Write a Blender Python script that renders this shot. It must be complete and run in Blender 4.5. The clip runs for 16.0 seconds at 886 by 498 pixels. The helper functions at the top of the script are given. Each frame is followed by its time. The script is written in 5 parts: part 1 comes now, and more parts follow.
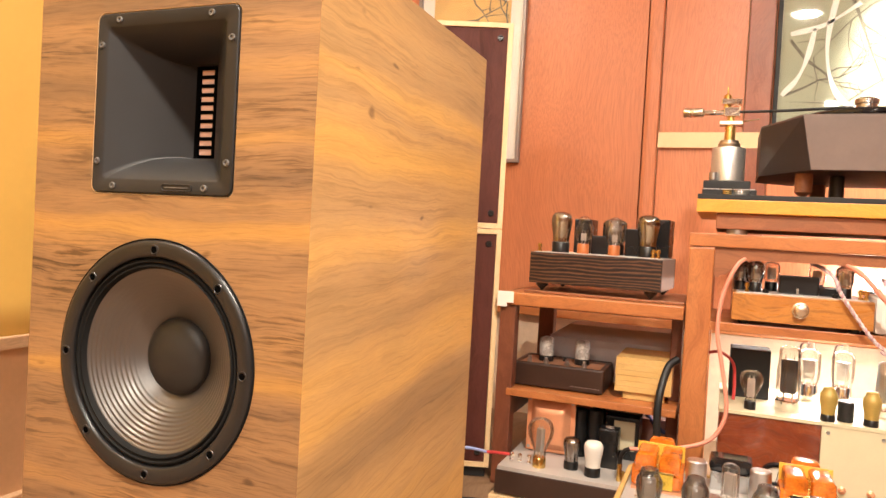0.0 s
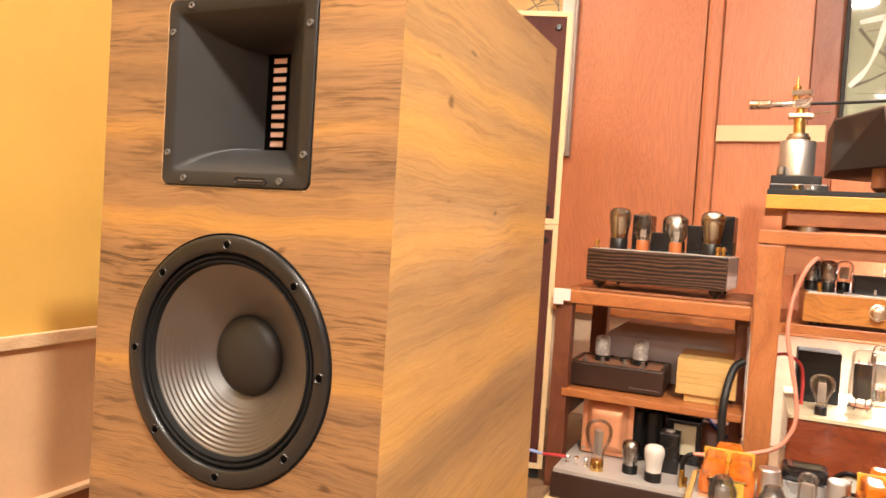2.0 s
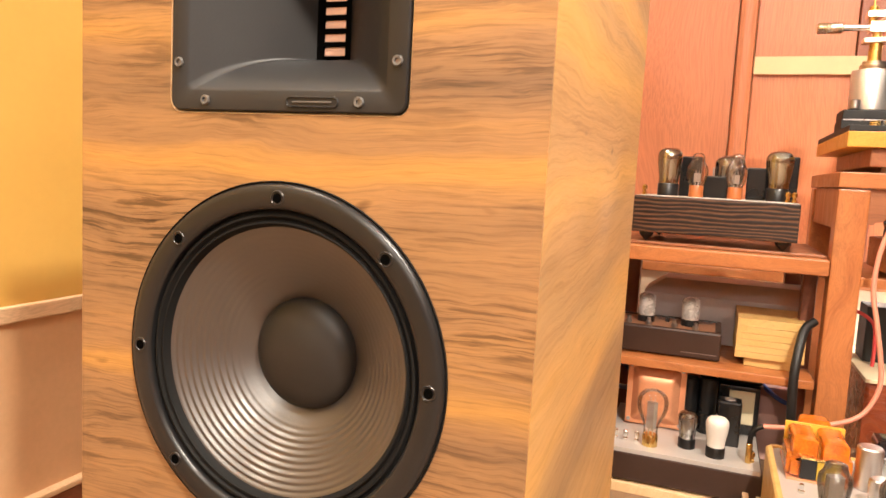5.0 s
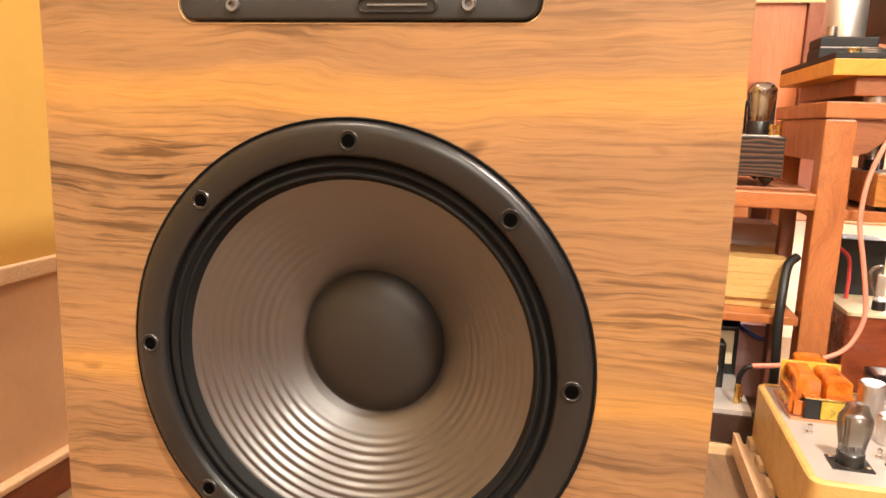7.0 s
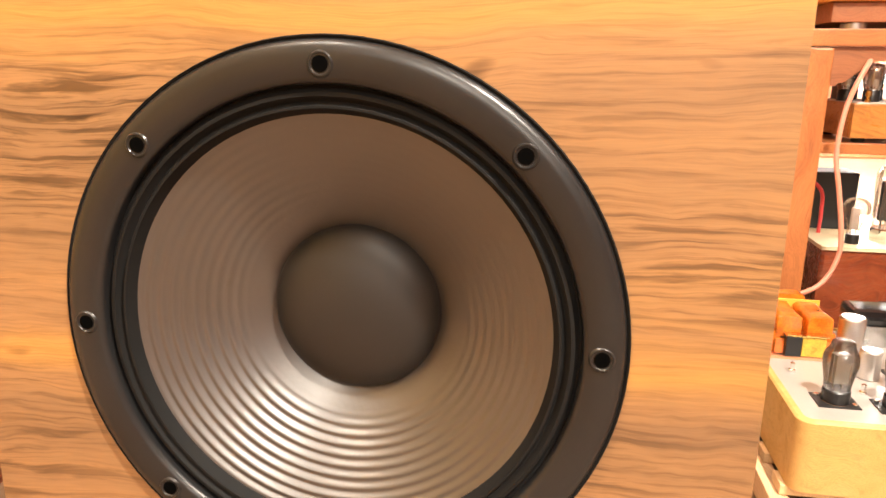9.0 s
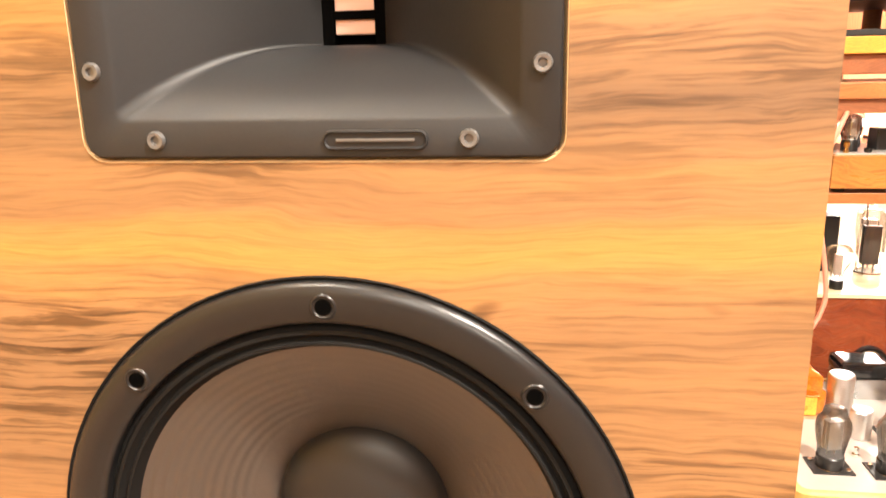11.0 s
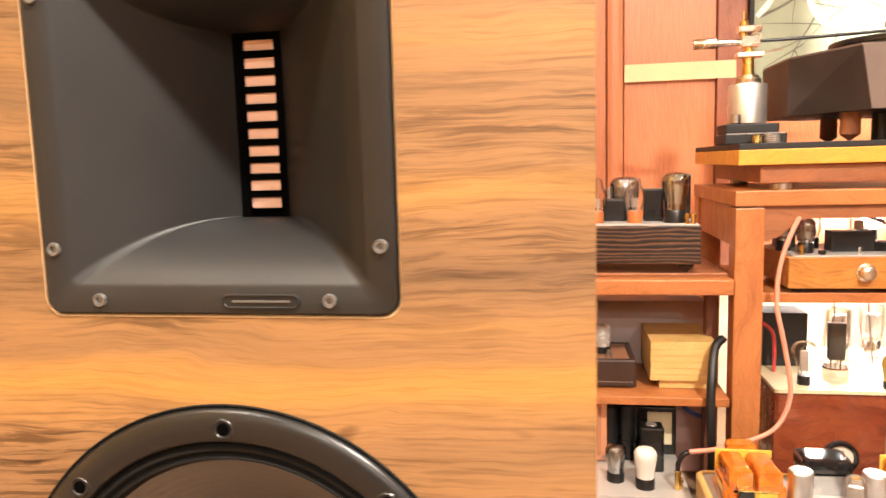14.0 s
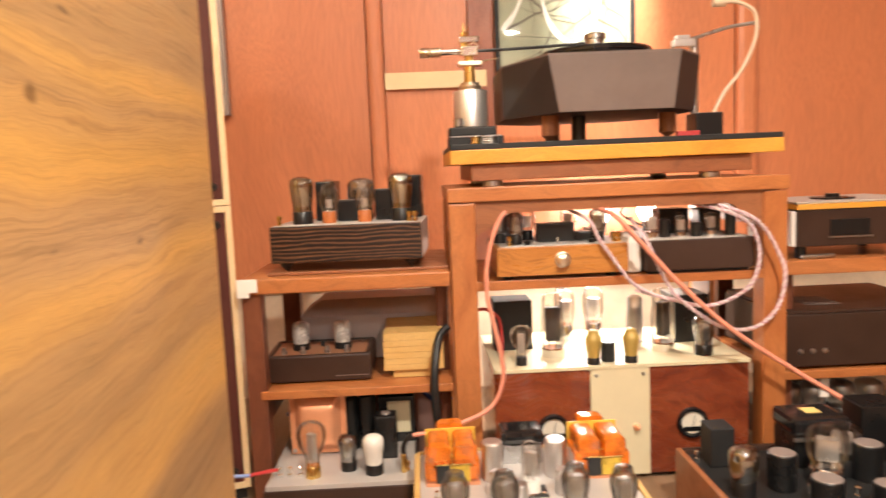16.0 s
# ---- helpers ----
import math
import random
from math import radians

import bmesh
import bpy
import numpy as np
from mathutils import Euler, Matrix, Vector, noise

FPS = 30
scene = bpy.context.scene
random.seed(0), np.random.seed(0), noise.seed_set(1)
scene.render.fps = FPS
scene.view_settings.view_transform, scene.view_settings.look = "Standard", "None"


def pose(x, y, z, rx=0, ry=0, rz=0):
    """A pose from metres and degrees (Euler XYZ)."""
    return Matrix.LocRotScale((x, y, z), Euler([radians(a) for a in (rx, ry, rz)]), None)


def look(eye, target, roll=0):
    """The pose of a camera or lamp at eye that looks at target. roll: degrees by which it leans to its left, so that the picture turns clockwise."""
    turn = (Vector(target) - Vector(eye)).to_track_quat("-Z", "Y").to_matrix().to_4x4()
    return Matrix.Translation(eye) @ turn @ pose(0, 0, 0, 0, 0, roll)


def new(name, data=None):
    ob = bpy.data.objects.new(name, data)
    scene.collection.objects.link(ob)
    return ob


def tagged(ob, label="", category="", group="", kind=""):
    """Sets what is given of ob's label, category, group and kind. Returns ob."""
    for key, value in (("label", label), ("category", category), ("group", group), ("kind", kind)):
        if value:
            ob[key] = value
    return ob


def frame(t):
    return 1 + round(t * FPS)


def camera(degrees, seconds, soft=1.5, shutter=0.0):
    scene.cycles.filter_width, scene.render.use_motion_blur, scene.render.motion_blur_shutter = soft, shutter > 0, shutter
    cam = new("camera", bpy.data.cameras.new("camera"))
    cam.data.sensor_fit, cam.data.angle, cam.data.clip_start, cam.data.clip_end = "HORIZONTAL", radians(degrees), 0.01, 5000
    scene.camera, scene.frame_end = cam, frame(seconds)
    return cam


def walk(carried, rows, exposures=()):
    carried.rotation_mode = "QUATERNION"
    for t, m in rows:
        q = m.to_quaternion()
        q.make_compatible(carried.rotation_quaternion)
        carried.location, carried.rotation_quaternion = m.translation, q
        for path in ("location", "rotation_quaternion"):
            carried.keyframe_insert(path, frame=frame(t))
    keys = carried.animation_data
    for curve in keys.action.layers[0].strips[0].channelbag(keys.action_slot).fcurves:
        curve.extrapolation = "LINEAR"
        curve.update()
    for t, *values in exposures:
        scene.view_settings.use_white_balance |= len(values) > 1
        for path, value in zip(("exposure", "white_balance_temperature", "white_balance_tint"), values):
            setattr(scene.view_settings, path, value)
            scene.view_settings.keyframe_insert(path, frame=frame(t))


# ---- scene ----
# camera and its walk
cam = camera(63.9, 16.0, 1.5, 0.5)
PATH = [
    (0, (0.693, -0.731, 0.731), (-0.042, 1.128, 0.687), 3.2),
    (0.5, (0.689, -0.729, 0.731), (-0.06, 1.125, 0.695), 3.5),
    (1, (0.679, -0.726, 0.735), (-0.088, 1.121, 0.7), 3.6),
    (1.5, (0.656, -0.729, 0.736), (-0.132, 1.109, 0.689), 3.6),
    (2, (0.614, -0.711, 0.73), (-0.202, 1.114, 0.664), 3.6),
    (2.5, (0.552, -0.66, 0.724), (-0.279, 1.157, 0.629), 3.6),
    (3, (0.505, -0.614, 0.722), (-0.333, 1.198, 0.601), 3.4),
    (3.5, (0.47, -0.567, 0.722), (-0.362, 1.246, 0.587), 3.4),
    (4, (0.45, -0.559, 0.72), (-0.365, 1.262, 0.573), 3.3),
    (6.3, (0.206, -0.462, 0.709), (-0.318, 1.444, 0.405), 2.5),
    (6.5, (0.194, -0.456, 0.707), (-0.31, 1.454, 0.392), 2.3),
    (7, (0.163, -0.431, 0.703), (-0.285, 1.485, 0.347), 1.9),
    (7.5, (0.147, -0.41, 0.697), (-0.247, 1.508, 0.29), 1.6),
    (8, (0.14, -0.4, 0.687), (-0.208, 1.514, 0.222), 1.4),
    (8.2, (0.138, -0.394, 0.684), (-0.197, 1.52, 0.211), 1.2),
    (10.3, (0.103, -0.319, 0.752), (-0.19, 1.59, 0.232), -0.7),
    (10.5, (0.104, -0.323, 0.772), (-0.172, 1.59, 0.258), -0.9),
    (11, (0.107, -0.33, 0.799), (-0.167, 1.594, 0.326), -1.1),
    (11.5, (0.111, -0.337, 0.818), (-0.171, 1.595, 0.385), -1.1),
    (12, (0.122, -0.348, 0.836), (-0.173, 1.594, 0.457), -1.0),
    (12.5, (0.129, -0.364, 0.844), (-0.179, 1.584, 0.512), -1.0),
    (13, (0.147, -0.379, 0.85), (-0.175, 1.573, 0.562), -1.2),
    (13.5, (0.171, -0.393, 0.853), (-0.159, 1.562, 0.593), -1.4),
    (14, (0.212, -0.41, 0.852), (-0.115, 1.549, 0.613), -1.6),
    (14.5, (0.287, -0.422, 0.846), (-0.009, 1.543, 0.625), -2.0),
    (15, (0.363, -0.412, 0.839), (0.159, 1.551, 0.626), -2.3),
    (15.5, (0.464, -0.437, 0.828), (0.357, 1.534, 0.612), -2.5),
    (15.8, (0.510, -0.444, 0.819), (0.494, 1.523, 0.605), -2.3),
    (16, (0.540, -0.447, 0.816), (0.594, 1.519, 0.599), -2.4),
]

EXPOSURES = [(0.0, -0.18), (2.0, -0.15), (3.5, -0.04), (6.5, 0.0), (8.0, 0.07), (10.5, 0.46), (11.5, 0.40), (13.0, 0.14), (14.5, 0.12), (15.3, 0.0), (16.0, -0.37)]
walk(cam, [(t, look(eye, target, roll)) for t, eye, target, roll in PATH], EXPOSURES)

# ---- light ----
WARM, WHITE = (1.0, 0.895, 0.765), (1.0, 0.95, 0.88)
CEILING = 2.5
world = bpy.data.worlds.new("world")
scene.world = world
world.use_nodes = True
world.node_tree.nodes["Background"].inputs[0].default_value = (1.0, 0.85, 0.7, 1)
world.node_tree.nodes["Background"].inputs[1].default_value = 0.02


def lamp(name, kind, place, power, colour, size=0.1, aim=None, spread=None, blend=0.6):
    data = bpy.data.lights.new(name, kind)
    data.energy, data.color = power, colour
    if kind == "AREA":
        data.shape, data.size = "DISK", size
    else:
        data.shadow_soft_size = size
    if kind == "SPOT":
        data.spot_size, data.spot_blend = radians(spread), blend
    ob = new(name, data)
    ob.matrix_world = look(place, aim or (place[0], place[1] + 0.001, place[2] - 1))
    return ob


# Key and rear lamps follow shadow and highlight; the rest are added fills.
KEY_AND_FILLS = [(1.15, -0.85, 168), (-0.60, -0.65, 34), (-0.52, 0.8, 21), (2.1, -0.9, 8), (0.75, 0.95, 10), (0.35, -2.5, 60), (1.75, -4.3, 125), (-0.3, -4.3, 36), (2.3, 0.7, 10)]
for lx, ly, power in KEY_AND_FILLS:
    lamp("key_or_fill", "AREA", (lx, ly, CEILING - 0.02), power, WARM, 0.17)
lamp("picture_spot", "SPOT", (1.25, 1.45, CEILING - 0.05), 900, WARM, 0.04, (1.22, 2.12, 1.40), 20, 0.9)
for lx in (1.137, 1.288):
    lamp("bulb_light", "POINT", (lx, 1.93, 0.655), 9, WHITE, 0.03)
strip = lamp("strip_light", "AREA", (1.03, 1.70, 0.478), 14, WHITE, 0.28, (1.03, 1.72, 0.0))
strip.data.shape, strip.data.size_y = "RECTANGLE", 0.03


# ---- materials ----
def nodes_of(name):
    m = bpy.data.materials.new(name)
    m.use_nodes = True
    nt = m.node_tree
    return m, nt, nt.nodes["Principled BSDF"]


def add(nt, kind, **values):
    n = nt.nodes.new(kind)
    for key, value in values.items():
        n.inputs[key.replace("_", " ")].default_value = value
    return n


def ramp(nt, source, stops):
    r = nt.nodes.new("ShaderNodeValToRGB")
    r.color_ramp.elements.remove(r.color_ramp.elements[0])
    for i, (at, colour) in enumerate(stops):
        e = r.color_ramp.elements[0] if i == 0 else r.color_ramp.elements.new(at)
        e.position, e.color = at, (*colour, 1) if len(colour) == 3 else colour
    nt.links.new(source, r.inputs[0])
    return r.outputs[0]


def bumped(nt, bsdf, height, strength, distance=0.001):
    b = nt.nodes.new("ShaderNodeBump")
    b.inputs["Strength"].default_value, b.inputs["Distance"].default_value = strength, distance
    nt.links.new(height, b.inputs["Height"])
    nt.links.new(b.outputs[0], bsdf.inputs["Normal"])


def mixed(nt, a, b, factor, blend="MIX"):
    m = nt.nodes.new("ShaderNodeMix")
    m.data_type, m.blend_type = "RGBA", blend
    for value, socket in ((factor, m.inputs[0]), (a, m.inputs[6]), (b, m.inputs[7])):
        if isinstance(value, (int, float)):
            socket.default_value = value
        elif isinstance(value, tuple):
            socket.default_value = (*value, 1)
        else:
            nt.links.new(value, socket)
    return m.outputs[2]


def surface(name, colour, rough=0.5, metal=0.0, vary=0.15, scale=30, bump=0.05, coat=0.0, spots=6.0):
    """A painted, moulded or metal surface, with mottling at two sizes."""
    m, nt, bsdf = nodes_of(name)
    co = nt.nodes.new("ShaderNodeTexCoord")
    fine = add(nt, "ShaderNodeTexNoise", Scale=scale * 8, Detail=4.0)
    wide = add(nt, "ShaderNodeTexNoise", Scale=spots, Detail=5.0, Roughness=0.65)
    for n in (fine, wide):
        nt.links.new(co.outputs["Object"], n.inputs["Vector"])
    lo, hi = tuple(c * (1 - vary) for c in colour), tuple(min(1, c * (1 + vary)) for c in colour)
    first = ramp(nt, wide.outputs[0], [(0.3, lo), (0.7, hi)])
    grain = ramp(nt, fine.outputs[0], [(0.3, (1 - vary / 2,) * 3), (0.7, (1.0, 1.0, 1.0))])
    nt.links.new(mixed(nt, first, grain, 1.0, "MULTIPLY"), bsdf.inputs["Base Color"])
    bsdf.inputs["Metallic"].default_value = metal
    r = ramp(nt, wide.outputs[0], [(0.25, (max(0.03, rough - 0.08),) * 3), (0.75, (min(1, rough + 0.08),) * 3)])
    nt.links.new(r, bsdf.inputs["Roughness"])
    bsdf.inputs["Coat Weight"].default_value = coat
    if bump:
        bumped(nt, bsdf, fine.outputs[0], bump)
    return m


def timber(name, dark, mid, light, axis="x", scale=1.0, rough=0.42, streak=0.5, wave=0.25, coat=0.0, fine=1.0):
    """Wood with its grain along one axis: wandering bands, streaks and fine pores."""
    m, nt, bsdf = nodes_of(name)
    co = nt.nodes.new("ShaderNodeTexCoord")
    warp = add(nt, "ShaderNodeTexNoise", Scale=2.2 * scale, Detail=2.0)
    nt.links.new(co.outputs["Object"], warp.inputs["Vector"])
    shift = nt.nodes.new("ShaderNodeVectorMath")
    shift.operation = "MULTIPLY_ADD"
    shift.inputs[1].default_value = (wave, wave, wave)
    nt.links.new(warp.outputs["Color"], shift.inputs[0])
    nt.links.new(co.outputs["Object"], shift.inputs[2])

    def grain(along, across, **values):
        mp = nt.nodes.new("ShaderNodeMapping")
        mp.inputs["Scale"].default_value = [along if a == axis else across for a in "xyz"]
        nt.links.new(shift.outputs[0], mp.inputs["Vector"])
        n = add(nt, "ShaderNodeTexNoise", **values)
        nt.links.new(mp.outputs[0], n.inputs["Vector"])
        return n.outputs[0]

    bands = grain(0.9 * scale, 9 * scale, Scale=1.0, Detail=4.0, Roughness=0.55, Distortion=0.3)
    lines = grain(1.6 * scale, 34 * scale, Scale=1.0, Detail=6.0, Roughness=0.6, Distortion=0.6)
    pores = grain(14 * scale * fine, 420 * scale * fine, Scale=1.0, Detail=2.0)
    base = ramp(nt, bands, [(0.25, dark), (0.45, mid), (0.62, light), (0.8, mid)])
    dark_lines = ramp(nt, lines, [(0.36, (0.45, 0.40, 0.36)), (0.47, (1.0, 1.0, 1.0))])
    tone = mixed(nt, base, dark_lines, streak, "MULTIPLY")
    pore = ramp(nt, pores, [(0.35, (0.72, 0.70, 0.68)), (0.6, (1.0, 1.0, 1.0))])
    nt.links.new(mixed(nt, tone, pore, 0.6, "MULTIPLY"), bsdf.inputs["Base Color"])
    nt.links.new(ramp(nt, lines, [(0.3, (rough + 0.1,) * 3), (0.7, (rough - 0.06,) * 3)]), bsdf.inputs["Roughness"])
    bsdf.inputs["Coat Weight"].default_value = coat
    bumped(nt, bsdf, pores, 0.12, 0.0006)
    return m


def veneer(name, tones, bands, figure, drift=0.016, curl=0.009, fine=1.0, slope=0.0, flip=1.0, smoky=0.32, long=1.0, hairy=0.34, dark=(0.22, 0.18, 0.148), lacquer=0.0):
    """Figured veneer with its grain level. tones: brown, tan, gold. bands: the leaf's own run of (height, tone), tone 0 to 1 from
    brown to gold. figure: (height, amount) of the dark wavy lines."""
    m, nt, bsdf = nodes_of(name)
    co = nt.nodes.new("ShaderNodeTexCoord")
    sep = nt.nodes.new("ShaderNodeSeparateXYZ")
    nt.links.new(co.outputs["Object"], sep.inputs[0])

    def maths(op, a, b, c=None):
        n = nt.nodes.new("ShaderNodeMath")
        n.operation = op
        for value, socket in zip((a, b, c), n.inputs):
            if isinstance(value, (int, float)):
                socket.default_value = value
            elif value is not None:
                nt.links.new(value, socket)
        return n.outputs[0]

    run = maths("MULTIPLY", maths("ADD", sep.outputs[0], sep.outputs[1]), flip)

    def grain(height, along, across, **values):
        join = nt.nodes.new("ShaderNodeCombineXYZ")
        nt.links.new(maths("MULTIPLY", run, along), join.inputs[0])
        nt.links.new(maths("MULTIPLY", height, across), join.inputs[2])
        n = add(nt, "ShaderNodeTexNoise", Scale=1.0, **values)
        nt.links.new(join.outputs[0], n.inputs["Vector"])
        return n.outputs[0]

    def pushed(height, by, amount):
        return maths("MULTIPLY_ADD", maths("SUBTRACT", by, 0.5), amount, height)

    z0 = maths("MULTIPLY_ADD", maths("MULTIPLY", maths("SUBTRACT", run, 0.53), maths("SUBTRACT", 0.9, sep.outputs[2])), slope, sep.outputs[2])
    z1 = pushed(z0, grain(z0, 2.4, 5.0, Detail=2.0, Roughness=0.45), drift * 2.4)
    z2 = pushed(z1, grain(z1, 7.5, 19.0, Detail=3.0, Roughness=0.55, Distortion=0.4), curl * 2.2)
    z3 = pushed(z2, grain(z2, 26.0, 70.0, Detail=2.0), 0.0030 / long)
    level = ramp(nt, z2, [(z, (v,) * 3) for z, v in bands])
    broad = grain(z2, 1.5 / long, 24.0 / long, Detail=4.0, Roughness=0.55)
    tone = maths("MULTIPLY_ADD", maths("SUBTRACT", broad, 0.5), 1.5, level)
    base = ramp(nt, tone, [(0.0, tones[0]), (0.5, tones[1]), (1.0, tones[2])])
    # thin dark lines that gather in rows, swell and fade along their length
    amount = ramp(nt, z1, [(z, (v,) * 3) for z, v in figure])
    swell = ramp(nt, grain(z1, 4.2, 13.0, Detail=2.0, Roughness=0.5), [(0.40, (0.0,) * 3), (0.66, (1.0,) * 3)])
    mask = maths("MULTIPLY", amount, maths("MULTIPLY_ADD", swell, 0.75, 0.25))
    thick = grain(z3, 11.0 / long, 175.0 * fine, Detail=4.0, Roughness=0.6, Distortion=0.5)
    lines = ramp(nt, thick, [(0.36, dark), (0.43, tuple(0.45 + 0.55 * c for c in dark)), (0.485, (1.0, 1.0, 1.0))])
    base = mixed(nt, base, lines, mask, "MULTIPLY")
    hair = grain(z3, 10.0 / long, 420.0 * fine, Detail=4.0, Roughness=0.65)
    streak = ramp(nt, hair, [(0.34, (0.46, 0.40, 0.34)), (0.50, (1.0, 1.0, 1.0)), (0.70, (1.08, 1.06, 1.02))])
    base = mixed(nt, base, streak, maths("MULTIPLY_ADD", mask, 0.62, hairy), "MULTIPLY")
    smoke = ramp(nt, grain(z2, 3.2, 16.0, Detail=5.0, Roughness=0.62, Distortion=0.5), [(0.34, (0.70, 0.70, 0.70)), (0.54, (1.0, 1.0, 1.0))])
    base = mixed(nt, base, smoke, smoky, "MULTIPLY")
    knots = ramp(nt, grain(z1, 17.0, 40.0, Detail=1.0), [(0.20, (0.30, 0.25, 0.22)), (0.27, (1.0, 1.0, 1.0))])
    base = mixed(nt, base, knots, 0.8, "MULTIPLY")
    pores = grain(z3, 45.0, 1100.0, Detail=2.0)
    pore = ramp(nt, pores, [(0.35, (0.80, 0.78, 0.75)), (0.6, (1.0, 1.0, 1.0))])
    nt.links.new(mixed(nt, base, pore, 0.5, "MULTIPLY"), bsdf.inputs["Base Color"])
    nt.links.new(ramp(nt, hair, [(0.3, (0.52,) * 3), (0.7, (0.40,) * 3)]), bsdf.inputs["Roughness"])
    bsdf.inputs["Coat Weight"].default_value, bsdf.inputs["Coat Roughness"].default_value = lacquer, 0.36
    bumped(nt, bsdf, pores, 0.06, 0.0005)
    return m


def combed(name, dark, light, pitch):
    """Burnt and brushed pine: near-level dark winter rings, wandering a little."""
    m, nt, bsdf = nodes_of(name)
    co = nt.nodes.new("ShaderNodeTexCoord")
    mp = nt.nodes.new("ShaderNodeMapping")
    mp.inputs["Scale"].default_value = (0.22, 0.22, 1.0)
    nt.links.new(co.outputs["Object"], mp.inputs["Vector"])
    wave = add(nt, "ShaderNodeTexWave", Scale=pitch, Distortion=9.0, Detail=3.0, Detail_Scale=0.8)
    wave.bands_direction = "Z"
    fine = add(nt, "ShaderNodeTexNoise", Scale=300.0, Detail=3.0)
    for n in (wave, fine):
        nt.links.new(mp.outputs[0], n.inputs["Vector"])
    tone = ramp(nt, wave.outputs["Fac"], [(0.05, light), (0.35, tuple(0.35 * q + 0.65 * p for p, q in zip(dark, light))), (0.75, dark)])
    speck = ramp(nt, fine.outputs[0], [(0.3, (0.7, 0.7, 0.7)), (0.65, (1.0, 1.0, 1.0))])
    nt.links.new(mixed(nt, tone, speck, 1.0, "MULTIPLY"), bsdf.inputs["Base Color"])
    bsdf.inputs["Roughness"].default_value = 0.42
    bumped(nt, bsdf, wave.outputs["Fac"], 0.3, 0.0008)
    return m


def clear(name, tint, body=0.05, rough=0.03):
    """Thin blown glass: mostly see-through, with reflections that grow at the rim."""
    m, nt, bsdf = nodes_of(name)
    out = nt.nodes["Material Output"]
    see = add(nt, "ShaderNodeBsdfTransparent", Color=(*tint, 1))
    gloss = add(nt, "ShaderNodeBsdfGlossy", Roughness=rough)
    lw = add(nt, "ShaderNodeLayerWeight", Blend=0.25)
    amount = nt.nodes.new("ShaderNodeMath")
    amount.operation = "MULTIPLY_ADD"
    amount.inputs[1].default_value, amount.inputs[2].default_value = 0.7, body
    nt.links.new(lw.outputs["Fresnel"], amount.inputs[0])
    mix = nt.nodes.new("ShaderNodeMixShader")
    nt.links.new(amount.outputs[0], mix.inputs[0])
    nt.links.new(see.outputs[0], mix.inputs[1])
    nt.links.new(gloss.outputs[0], mix.inputs[2])
    nt.links.new(mix.outputs[0], out.inputs[0])
    nt.nodes.remove(bsdf)
    return m


def glowing(name, colour, strength):
    m, nt, bsdf = nodes_of(name)
    bsdf.inputs["Emission Color"].default_value = (*colour, 1)
    bsdf.inputs["Emission Strength"].default_value = strength
    return m


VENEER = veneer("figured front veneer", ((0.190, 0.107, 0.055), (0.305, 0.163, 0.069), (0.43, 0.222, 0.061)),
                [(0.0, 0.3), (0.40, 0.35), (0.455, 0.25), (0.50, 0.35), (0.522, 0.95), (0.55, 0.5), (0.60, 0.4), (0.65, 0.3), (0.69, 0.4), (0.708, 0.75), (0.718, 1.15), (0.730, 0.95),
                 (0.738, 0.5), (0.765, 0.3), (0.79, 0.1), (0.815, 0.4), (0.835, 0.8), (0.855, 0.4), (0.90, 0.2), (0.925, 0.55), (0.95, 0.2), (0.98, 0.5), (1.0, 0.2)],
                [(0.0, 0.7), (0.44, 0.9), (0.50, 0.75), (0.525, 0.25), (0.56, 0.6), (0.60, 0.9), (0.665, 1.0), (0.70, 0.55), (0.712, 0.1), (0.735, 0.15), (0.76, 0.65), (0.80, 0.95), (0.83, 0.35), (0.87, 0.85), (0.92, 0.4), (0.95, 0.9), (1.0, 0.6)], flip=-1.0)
# side tones raised well above the front's, to carry that face's stronger light
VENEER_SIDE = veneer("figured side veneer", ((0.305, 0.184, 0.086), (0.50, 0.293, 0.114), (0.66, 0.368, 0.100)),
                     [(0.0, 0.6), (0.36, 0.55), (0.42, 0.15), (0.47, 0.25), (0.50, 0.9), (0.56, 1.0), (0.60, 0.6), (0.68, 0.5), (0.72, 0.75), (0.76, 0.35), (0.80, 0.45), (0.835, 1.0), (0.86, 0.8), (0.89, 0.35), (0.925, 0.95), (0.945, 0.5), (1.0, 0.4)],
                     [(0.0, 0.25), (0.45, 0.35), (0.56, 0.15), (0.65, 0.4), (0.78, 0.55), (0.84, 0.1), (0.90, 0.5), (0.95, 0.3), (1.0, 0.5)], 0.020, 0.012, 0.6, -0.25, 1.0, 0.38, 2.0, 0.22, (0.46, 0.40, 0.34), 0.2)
ROUTED = surface("bare routed edge", (0.66, 0.46, 0.25), 0.6, vary=0.1)
HORN = surface("satin black moulding", (0.0150, 0.0146, 0.0151), 0.47, vary=0.2, scale=60, bump=0.06)
RING = surface("cast frame", (0.0120, 0.0120, 0.0125), 0.33, vary=0.2, scale=60, bump=0.05)
# sheenless black that puts the shade of sockets and horn throat into the colour
PIT = surface("deep black", (0.002, 0.002, 0.002), 0.9, vary=0.1, bump=0)
PIT.node_tree.nodes["Principled BSDF"].inputs["Specular IOR Level"].default_value = 0.0
BOLT = surface("grey bolt", (0.15, 0.147, 0.144), 0.4, 0.4, vary=0.1)
for satin, sheen in ((HORN, 0.36), (RING, 0.45)):
    satin.node_tree.nodes["Principled BSDF"].inputs["Specular IOR Level"].default_value = sheen
DULL = surface("dull rubber surround", (0.006, 0.006, 0.006), 0.75, vary=0.2)
